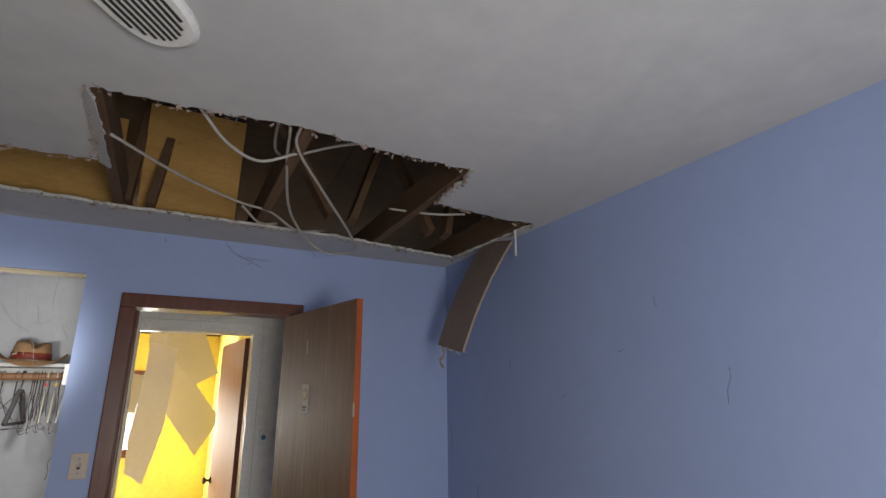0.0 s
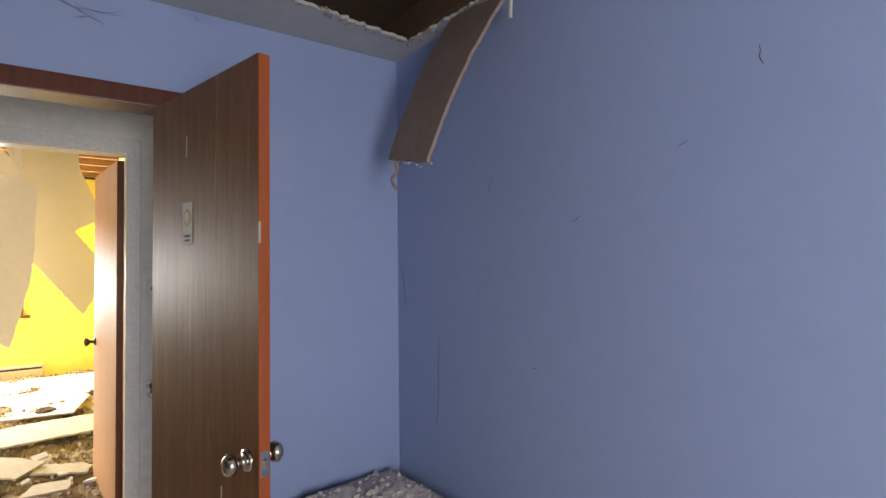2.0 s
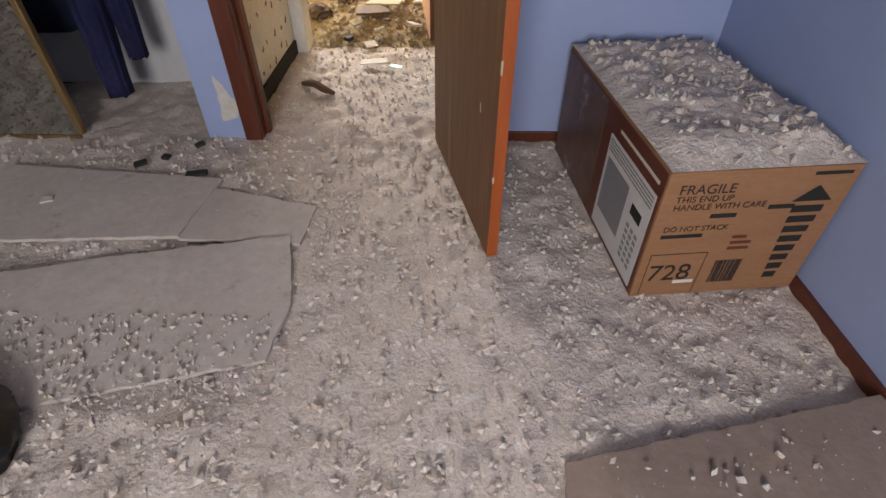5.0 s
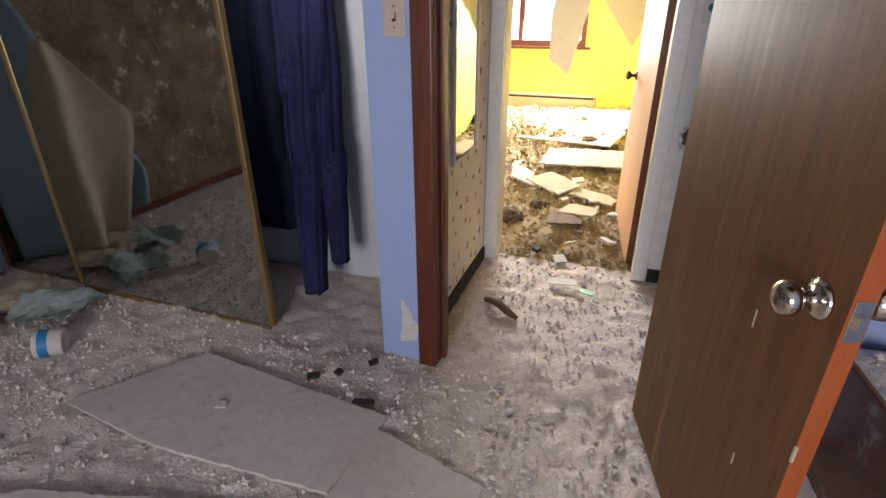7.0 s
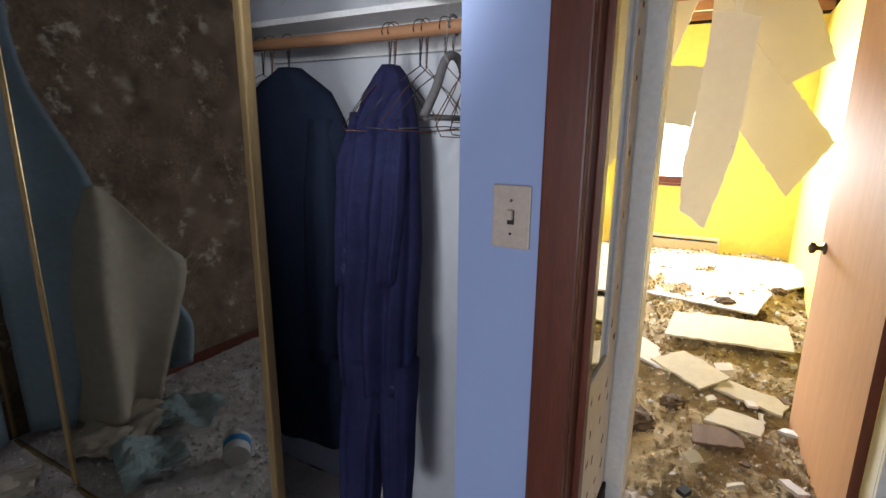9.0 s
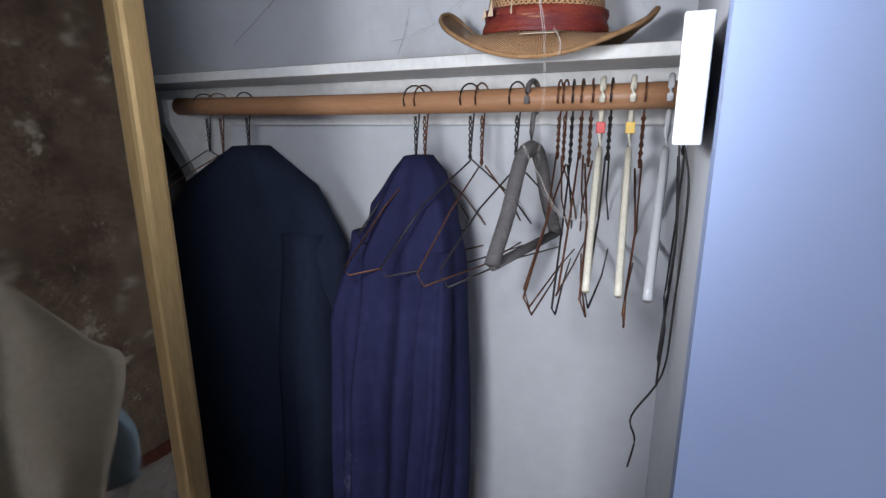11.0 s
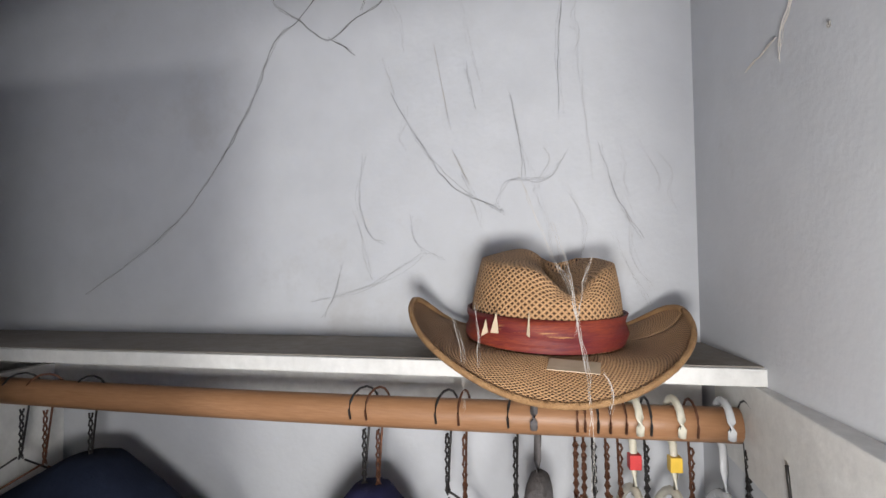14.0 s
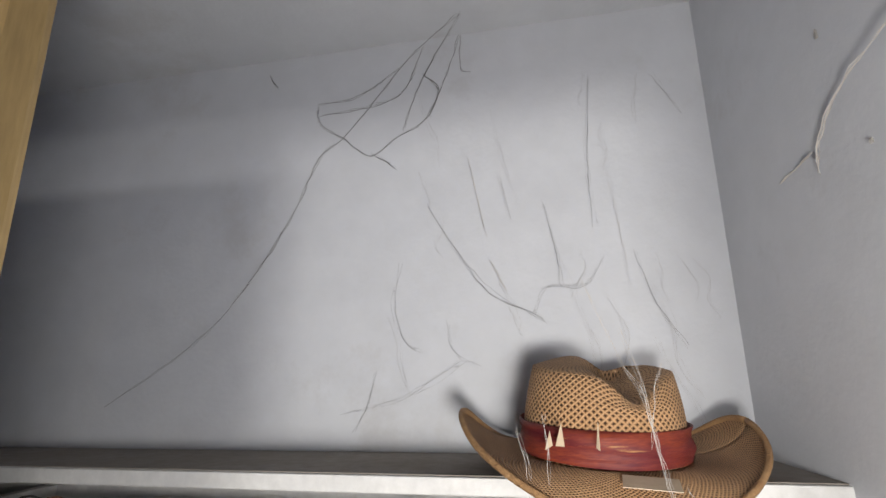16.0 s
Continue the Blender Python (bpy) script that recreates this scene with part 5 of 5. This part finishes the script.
# the carton, turned to fit the camera's view and shortened to clear the walls
SKEW = pose(0.955, 2.372, 0, 0, 0, 6) @ Matrix.Diagonal((1.0, 0.966, 1.0, 1)) @ Matrix.Translation((-0.915, -2.385, 0))
for ob in (carton, box_rubble, box_crumbs):
    ob.matrix_basis = SKEW @ ob.matrix_basis

# ---- boards and litter on the bedroom floor ----
def floor_board(name, outline, z, tilt, mat, label, seed, thick=0.012):
    cx, cy = sum(p[0] for p in outline) / len(outline), sum(p[1] for p in outline) / len(outline)
    m = pose(cx, cy, z, tilt[0], tilt[1], 0)
    t = thing(name, m, label, "plasterboard", "fallen boards")
    bm = bmesh.new()
    sheet(bm, [(x - cx, y - cy) for x, y in outline], thick, m, jag=0.004, rnd=random.Random(seed))
    part("board", bm, mat, t)


floor_board("plasterboard_piece", [(-1.29, 3.03), (-0.44, 2.945), (-0.475, 2.61), (-1.10, 2.58), (-1.57, 2.63)], 0.010, (0.8, 0.0), BOARD, "dusty grey plasterboard piece lying flat on rubble", 1)
floor_board("plasterboard_piece", [(-0.46, 2.895), (-0.05, 2.785), (-0.065, 2.58), (-0.47, 2.60)], 0.006, (0, 0.5), BOARD, "broken pale plasterboard piece with a crack", 2)
floor_board("plasterboard_piece", [(-1.42, 2.27), (-1.30, 2.33), (-0.71, 2.485), (-0.10, 2.615), (-0.03, 2.32), (-0.05, 2.12), (-0.6, 1.98), (-1.5, 1.85)], 0.007, (1.2, 0), BOARD, "long dusty white plasterboard sheet half buried in plaster", 3)
floor_board("plasterboard_piece", [(0.68, 1.86), (1.46, 2.03), (1.49, 1.1), (0.57, 1.1)], 0.018, (-1.0, -1.5), BACKPAPER, "brown paper side of a fallen plasterboard sheet", 4)
crumbs("crumbs_on_boards", 1700, (-1.2, -0.06, 1.92, 2.27), 0.005, lambda x, y: 0.02, (RUBBLE, GYPSUM), "plaster crumbs lying on the fallen boards", 16)
crumbs("crumbs_on_sheet", 300, (0.75, 1.39, 1.2, 1.95), 0.006, lambda x, y: 0.03, (GYPSUM, RUBBLE), "white plaster crumbs on the brown sheet", 17)

t = thing("plastic_bag", pose(-0.74, 1.9, 0.0), "crumpled black plastic bag flecked with plaster", "bag")
bm = bmesh.new()
bmesh.ops.create_icosphere(bm, subdivisions=4, radius=1.0)
for v in bm.verts:
    d = 1 + 0.18 * noise.noise(v.co * 1.6) + 0.10 * noise.noise(v.co * 4) + 0.04 * noise.noise(v.co * 10)
    v.co = Vector((v.co.x * 0.24 * d, v.co.y * 0.15 * d, max(-0.02, v.co.z * 0.10 * d)))
part("bag", bm_at(bm, pose(-0.74, 1.88, 0.03, 0, 0, -20)), material("black_plastic_film", (0.012, 0.012, 0.013), rough=0.35, bump=0.5, bump_scale=30, scale=12, spots=(0.30, 0.29, 0.28), spot_scale=30, spot_at=0.70), t, smooth=True)

mc = pose(-1.93, 2.84, 0.05, 84, 0, -48)
cup = thing("paper_cup", mc, "white and blue paper tub lying on its side", "tub")
WHITECARD = material("white_waxed_card", (0.66, 0.63, 0.58), (0.56, 0.52, 0.47), rough=0.6, bump=0.05, scale=15)
bm = bmesh.new()
lathe(bm, [(0.050, -0.05), (0.055, -0.048), (0.056, 0.0), (0.060, 0.05), (0.061, 0.052)], mc, 28)
part("tub", bm, WHITECARD, cup, smooth=False)
bm = bmesh.new()
lathe(bm, [(0.0575, 0.0), (0.0595, 0.034), (0.0570, 0.035), (0.0560, 0.0)], mc, 28)
part("label_band", bm, material("blue_label_print", (0.03, 0.22, 0.50), rough=0.5, bump=0.0), cup, "blue printed band")


def crumpled(name, m, w, h, mat, label, seed, amp=0.05, group=""):
    t = thing(name, m, label, "paper", group)
    rows = []
    for j in range(19):
        row = []
        for i in range(19):
            x, y = (i / 18 - 0.5) * w, (j / 18 - 0.5) * h
            d = noise.noise((x * 7 + seed, y * 7, seed)) + 0.5 * abs(noise.noise((x * 15, y * 15 + seed, 0)))
            row.append(m @ Vector((x, y, max(0.0, amp * (0.6 + d)))))
        rows.append(row)
    bm = bmesh.new()
    vs = [[bm.verts.new(p) for p in r] for r in rows]
    for j in range(18):
        for i in range(18):
            if (i + j) > 3 and not (i > 15 and j < 3):
                bm.faces.new((vs[j][i], vs[j][i + 1], vs[j + 1][i + 1], vs[j + 1][i]))
    ob = part("sheet", bm, mat, t)
    ob.modifiers.new("thickness", "SOLIDIFY").thickness = 0.0012


SAGE = material("sage_green_paper", (0.36, 0.41, 0.38), (0.28, 0.33, 0.31), rough=0.8, scale=6.0, bump=0.1, spots=(0.45, 0.44, 0.40), spot_scale=6)
crumpled("fallen_wallpaper", pose(-2.22, 3.05, 0.01, 0, 0, 20), 0.36, 0.26, SAGE, "crumpled sage green wallpaper scrap on the rubble", 2, 0.06)
crumpled("fallen_wallpaper", pose(-2.45, 2.75, 0.01, 0, 0, -30), 0.40, 0.30, SAGE, "crumpled sage green wallpaper scrap on the rubble", 5, 0.05)
crumpled("fallen_wallpaper", pose(-2.55, 3.0, 0.01, 0, 0, 60), 0.45, 0.35, PEELBUFF, "torn buff wallpaper lying on rubble by the closet", 9, 0.06)
# paper peeling from the papered wall
def hanging_paper(name, rows, mat, label, thick=0.002):
    t = thing(name, Matrix.Translation(rows[0][0]), label, "wallpaper")
    grid = []
    for r in rows:
        grid.append(smooth_path(r, 6))
    cols = [smooth_path([g[k] for g in grid], 6) for k in range(len(grid[0]))]
    bm = bmesh.new()
    vs = [[bm.verts.new(p + 0.006 * Vector(noise.noise_vector(p * 9))) for p in c] for c in cols]
    for a, b in zip(vs, vs[1:]):
        for k in range(len(a) - 1):
            bm.faces.new((a[k], a[k + 1], b[k + 1], b[k]))
    ob = part("paper_sheet", bm, mat, t, smooth=True)
    ob.modifiers.new("thickness", "SOLIDIFY").thickness = thick


hanging_paper("peeling_wallpaper", [[(-2.94, 3.28, 2.43), (-2.94, 3.10, 2.43), (-2.93, 2.98, 2.43)], [(-2.94, 3.28, 1.7), (-2.93, 3.12, 1.7), (-2.86, 3.02, 1.7)],
              [(-2.93, 3.28, 1.15), (-2.86, 3.05, 1.12), (-2.72, 2.86, 1.10)], [(-2.90, 3.28, 0.5), (-2.82, 3.12, 0.5), (-2.74, 2.98, 0.5)], [(-2.88, 3.28, 0.03), (-2.82, 3.18, 0.03), (-2.76, 3.08, 0.03)]],
              PEELBLUE, "blue-grey wallpaper sheet hanging loose from the wall")
hanging_paper("peeling_wallpaper", [[(-2.74, 2.90, 1.16), (-2.72, 2.87, 1.17), (-2.73, 2.84, 1.16), (-2.74, 2.82, 1.15)], [(-2.80, 2.98, 0.9), (-2.66, 2.90, 0.9), (-2.72, 2.76, 0.9), (-2.66, 2.62, 0.86)],
              [(-2.82, 3.04, 0.6), (-2.62, 2.94, 0.6), (-2.74, 2.78, 0.6), (-2.66, 2.50, 0.70)], [(-2.82, 3.06, 0.25), (-2.58, 2.96, 0.25), (-2.72, 2.80, 0.28), (-2.62, 2.66, 0.30)], [(-2.80, 3.08, 0.04), (-2.55, 2.98, 0.04), (-2.70, 2.84, 0.04), (-2.60, 2.76, 0.06)]],
              PEELBUFF, "buff back of a wallpaper sheet folded down to the floor")
hanging_paper("peeling_wallpaper", [[(-2.76, 2.66, 0.62), (-2.70, 2.60, 0.60), (-2.74, 2.54, 0.56)], [(-2.72, 2.62, 0.4), (-2.62, 2.54, 0.4), (-2.72, 2.47, 0.36)], [(-2.76, 2.60, 0.12), (-2.68, 2.52, 0.15), (-2.76, 2.46, 0.12)]],
              PEELBLUE, "torn blue-grey corner of peeling wallpaper")
hanging_paper("peeling_wallpaper", [[(-2.945, 1.2, 2.43), (-2.945, 0.6, 2.43), (-2.945, -0.65, 2.43)], [(-2.93, 1.22, 1.2), (-2.945, 0.6, 1.2), (-2.945, -0.65, 1.2)], [(-2.90, 1.18, 0.02), (-2.94, 0.6, 0.02), (-2.945, -0.65, 0.02)]],
              PEELBLUE, "blue-grey wallpaper still on the wall, its edge loose")
structure("baseboard_west", cuboids((-2.95, -2.935, 1.2, 2.9, -0.02, 0.06), bevel=0.003), BROWNTRIM, "dark brown baseboard", "baseboard")

# ---- hallway litter ----
def flat_bit(name, x, y, z, w, h, turn, mat, label, thick=0.004):
    m = pose(x, y, z, 3, -2, turn)
    t = thing(name, m, label, "litter")
    bm = bmesh.new()
    sheet(bm, [(-w / 2, -h / 2), (w / 2, -h / 2 * 0.9), (w / 2 * 0.95, h / 2), (-w / 2 * 0.9, h / 2 * 0.95)], thick, m, jag=0.002)
    part("piece", bm, mat, t)


flat_bit("white_card", 0.0, 4.13, 0.018, 0.15, 0.06, 5, PAPERW, "white card lying on hallway rubble")
flat_bit("green_wrapper", 0.13, 4.06, 0.018, 0.08, 0.035, -30, material("green_foil", (0.06, 0.42, 0.10), rough=0.4, bump=0.1), "bright green wrapper scrap on the rubble")
flat_bit("plaster_chip", -0.05, 4.40, 0.018, 0.07, 0.09, 20, GYPSUM, "cream plaster chip on the threshold")
flat_bit("dark_chip", -0.19, 4.46, 0.022, 0.05, 0.04, 60, BLACKSHADE, "small black lump by the threshold", 0.02)
flat_bit("white_chip", -0.27, 3.52, 0.02, 0.05, 0.05, 60, GYPSUM, "white plaster chip by the door casing")
t = thing("stick", pose(-0.25, 3.78, 0.02), "dark splintered stick on the hallway floor", "stick")
bm = bmesh.new()
tube(bm, smooth_path([(-0.33, 3.83, 0.02), (-0.26, 3.79, 0.035), (-0.20, 3.74, 0.03), (-0.15, 3.71, 0.022)], 5), 0.016, 7, taper=lambda q: 0.5 + 0.7 * math.sin(2.6 * q + 0.3))
part("stick", bm, LUMBER, t)
for x, y, w, h, a in ((-0.80, 3.05, 0.05, 0.03, 30), (-0.72, 3.10, 0.03, 0.03, 80), (-0.55, 2.98, 0.08, 0.03, 10), (-0.62, 3.2, 0.04, 0.025, 50), (-1.02, 2.80, 0.04, 0.03, 20)):
    flat_bit("dark_litter", x, y, 0.018, w, h, a, BLACKSHADE if x > -1 else GYPSUM, "small dark scrap on the rubble" if x > -1 else "small white plaster chip", 0.012)

# ---- yellow room ----
# lit copy of the joist lumber, with sunlight mixed into its colour
for i in range(9):
    y = 4.7 + 0.42 * i
    structure("ceiling_joist_yellow", cuboids((-2.95, 0.42, y - 0.02, y + 0.02, H - 0.008, H + 0.14), bevel=0.003), material("sunlit_joist_wood", (0.40, 0.20, 0.08), (0.28, 0.13, 0.05), rough=0.8, scale=4, stretch=(0.7, 6, 6), bump=0.2) if i == 0 else bpy.data.materials["sunlit_joist_wood"], "bare brown ceiling joist of the yellow room", "joist")


def hung_board(outline, y, lean, turn, mat, label, seed, thick=0.013):
    cx, cz = sum(p[0] for p in outline) / len(outline), max(p[1] for p in outline)
    m = pose(cx, y, cz, 90 + lean, 0, turn)
    t = thing("hanging_plasterboard", m, label, "plasterboard", "boards hanging in the yellow room")
    bm = bmesh.new()
    sheet(bm, [(x - cx, z - cz) for x, z in outline], thick, m, jag=0.005, rnd=random.Random(seed))
    part("board", bm, mat, t)


hung_board([(-0.275, 2.44), (-0.235, 2.44), (-0.225, 2.08), (-0.13, 2.05), (-0.14, 1.89), (-0.15, 1.53), (-0.17, 1.33), (-0.28, 0.84), (-0.43, 0.94), (-0.44, 1.22), (-0.41, 1.47), (-0.37, 2.10), (-0.265, 2.09)], 5.965, 0, 0, STRIP, "long stained plasterboard strip hanging from the ceiling", 1)
hung_board([(-0.80, 1.70), (-0.66, 1.83), (-0.38, 1.80), (-0.42, 1.45), (-0.80, 1.52)], 5.985, 0, 0, SMOOTHBUFF, "buff plasterboard piece hanging behind the strip", 2)
hung_board([(-0.42, 2.44), (-0.22, 2.12), (0.36, 1.37), (0.15, 1.02), (-0.21, 1.5), (-0.38, 1.9)], 6.405, 0, 0, SMOOTHBUFF, "slanting buff plasterboard sheet hanging loose", 3)
hung_board([(-0.40, 2.44), (0.10, 2.44), (0.12, 2.26), (0.29, 1.84), (0.06, 1.71), (-0.25, 2.15)], 6.365, 0, 0, SMOOTHBUFF, "buff plasterboard flap hanging from the ceiling", 4)
hung_board([(-1.9, 2.44), (-0.55, 2.44), (-0.7, 1.98), (-1.4, 2.05), (-1.9, 1.9)], 7.215, 0, 0, SMOOTHBUFF, "broad buff plasterboard sheet sagging before the window", 5)


def heap_board(x, y, w, h, turn, tilt, mat, label, seed):
    z = yellow_height(x, y) + 0.03
    m = pose(x, y, z, tilt[0], tilt[1], turn)
    t = thing("fallen_plasterboard", m, label, "plasterboard", "boards on the rubble heap")
    rr = random.Random(seed)
    bm = bmesh.new()
    sheet(bm, [(-w / 2, -h / 2 * rr.uniform(0.7, 1)), (w / 2 * rr.uniform(0.8, 1), -h / 2), (w / 2, h / 2 * rr.uniform(0.6, 1)), (0, h / 2), (-w / 2 * rr.uniform(0.6, 1), h / 2)], 0.013, m, jag=0.006, rnd=rr)
    part("board", bm, mat, t)


heap_board(-0.55, 7.3, 1.7, 1.6, -12, (2, -3), BOARD, "large dusty white plasterboard sheet over the heap", 1)
heap_board(0.05, 7.1, 0.9, 0.5, 32, (4, -10), BOARD, "tilted white plasterboard piece", 2)
heap_board(-0.08, 6.0, 0.72, 0.42, 6, (5, -2), BUFF, "buff plasterboard piece on the rubble heap", 3)
heap_board(-0.25, 5.4, 0.36, 0.24, -30, (8, 5), BUFF, "broken buff board fragment on the rubble", 4)
heap_board(0.05, 5.30, 0.32, 0.14, -12, (5, 6), BUFF, "broken buff board fragment on the rubble", 5)
heap_board(-0.02, 5.02, 0.24, 0.14, -10, (6, -3), BUFF, "tan board fragment on brown rubble", 6)
heap_board(-0.10, 4.86, 0.24, 0.15, 25, (4, 3), LUMBER, "dark square of broken board", 7)
heap_board(-0.50, 5.55, 0.2, 0.34, 15, (4, 20), BOARD, "white broken board fragment", 8)
rr = random.Random(77)
for i in range(20):
    x, y = rr.uniform(-0.75, 0.25), rr.uniform(4.55, 6.6)
    heap_board(x, y, rr.uniform(0.03, 0.11), rr.uniform(0.02, 0.07), rr.uniform(0, 180), (rr.uniform(-14, 14), rr.uniform(-14, 14)), rr.choice((BUFF, BOARD, GYPSUM, LUMBER)), "small broken piece of ceiling board on the heap", 100 + i)
for x, y, s in ((-0.45, 4.88, 0.09), (-0.1, 6.55, 0.07), (0.08, 6.5, 0.08), (0.25, 6.9, 0.05), (-0.30, 5.1, 0.06)):
    t = thing("insulation_clump", pose(x, y, yellow_height(x, y)), "dark brown clump of old insulation", "insulation", "insulation clumps")
    bm = bmesh.new()
    bmesh.ops.create_icosphere(bm, subdivisions=3, radius=1.0)
    for v in bm.verts:
        v.co = v.co * s * (1 + 0.35 * noise.noise(v.co * 3 + Vector((x, y, 0))) + 0.2 * noise.noise(v.co * 8))
        v.co.z *= 0.6
    part("clump", bm_at(bm, Matrix.Translation((x, y, yellow_height(x, y) + 0.01))), material("dark_insulation", (0.09, 0.055, 0.03), rough=1.0, bump=0.8, bump_scale=60) if "dark_insulation" not in bpy.data.materials else bpy.data.materials["dark_insulation"], t)
heater = thing("baseboard_heater", pose(-0.9, 8.25, 0.18), "long buff metal baseboard heater under the window", "heater")
part("casing", cuboids((-2.2, -0.19, 8.235, 8.298, 0.17, 0.36), bevel=0.008), CREAMWOOD, heater)
# dark strip on the casing paints the shade behind the heater's opening
part("grille", cuboids((-2.18, -0.21, 8.229, 8.236, 0.315, 0.335), bevel=0.001), BLACKSHADE, heater)
win = thing("window_1", pose(-1.14, 8.3, 0.9), "brown wooden window flooded with daylight", "window")
win["kind"] = "structure"
for b in ((-1.9, -1.84, 8.285, 8.40, 0.90, 1.95), (-0.44, -0.38, 8.285, 8.40, 0.90, 1.95), (-1.18, -1.12, 8.30, 8.38, 0.97, 1.89)):
    part("window_frame", cuboids(b, bevel=0.004), BROWNTRIM, win)
part("window_sill", cuboids((-1.96, -0.32, 8.25, 8.30, 0.872, 0.90), (-1.84, -0.44, 8.285, 8.40, 0.90, 0.97), bevel=0.004), BROWNTRIM, win)
part("window_head", cuboids((-1.84, -0.44, 8.285, 8.40, 1.89, 1.95), bevel=0.004), BROWNTRIM, win)
# unseen window, added to go with the bedroom fill lamp
added_win = thing("added_window_2", pose(0.15, -0.75, 0.75), "unseen bedroom window added for the fill lamp", "window")
added_win["kind"] = "structure"
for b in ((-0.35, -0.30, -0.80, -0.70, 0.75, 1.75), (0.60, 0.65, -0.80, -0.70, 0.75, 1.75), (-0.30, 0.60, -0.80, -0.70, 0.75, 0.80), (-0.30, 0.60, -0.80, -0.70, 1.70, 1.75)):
    part("window_frame", cuboids(b, bevel=0.003), WHITETRIM, added_win)

# bright overcast outdoors beyond the windows
glow = bpy.data.materials.new("overcast_backdrop")
glow.use_nodes = True
bs = glow.node_tree.nodes["Principled BSDF"]
bs.inputs["Base Color"].default_value = (0.8, 0.8, 0.8, 1)
bs.inputs["Emission Color"].default_value, bs.inputs["Emission Strength"].default_value = (0.95, 0.97, 1.0, 1), 3.0
structure("backdrop", cuboids((-6, 4, 11.0, 11.05, -1, 4)), glow, "white overcast sky beyond the window", "backdrop")
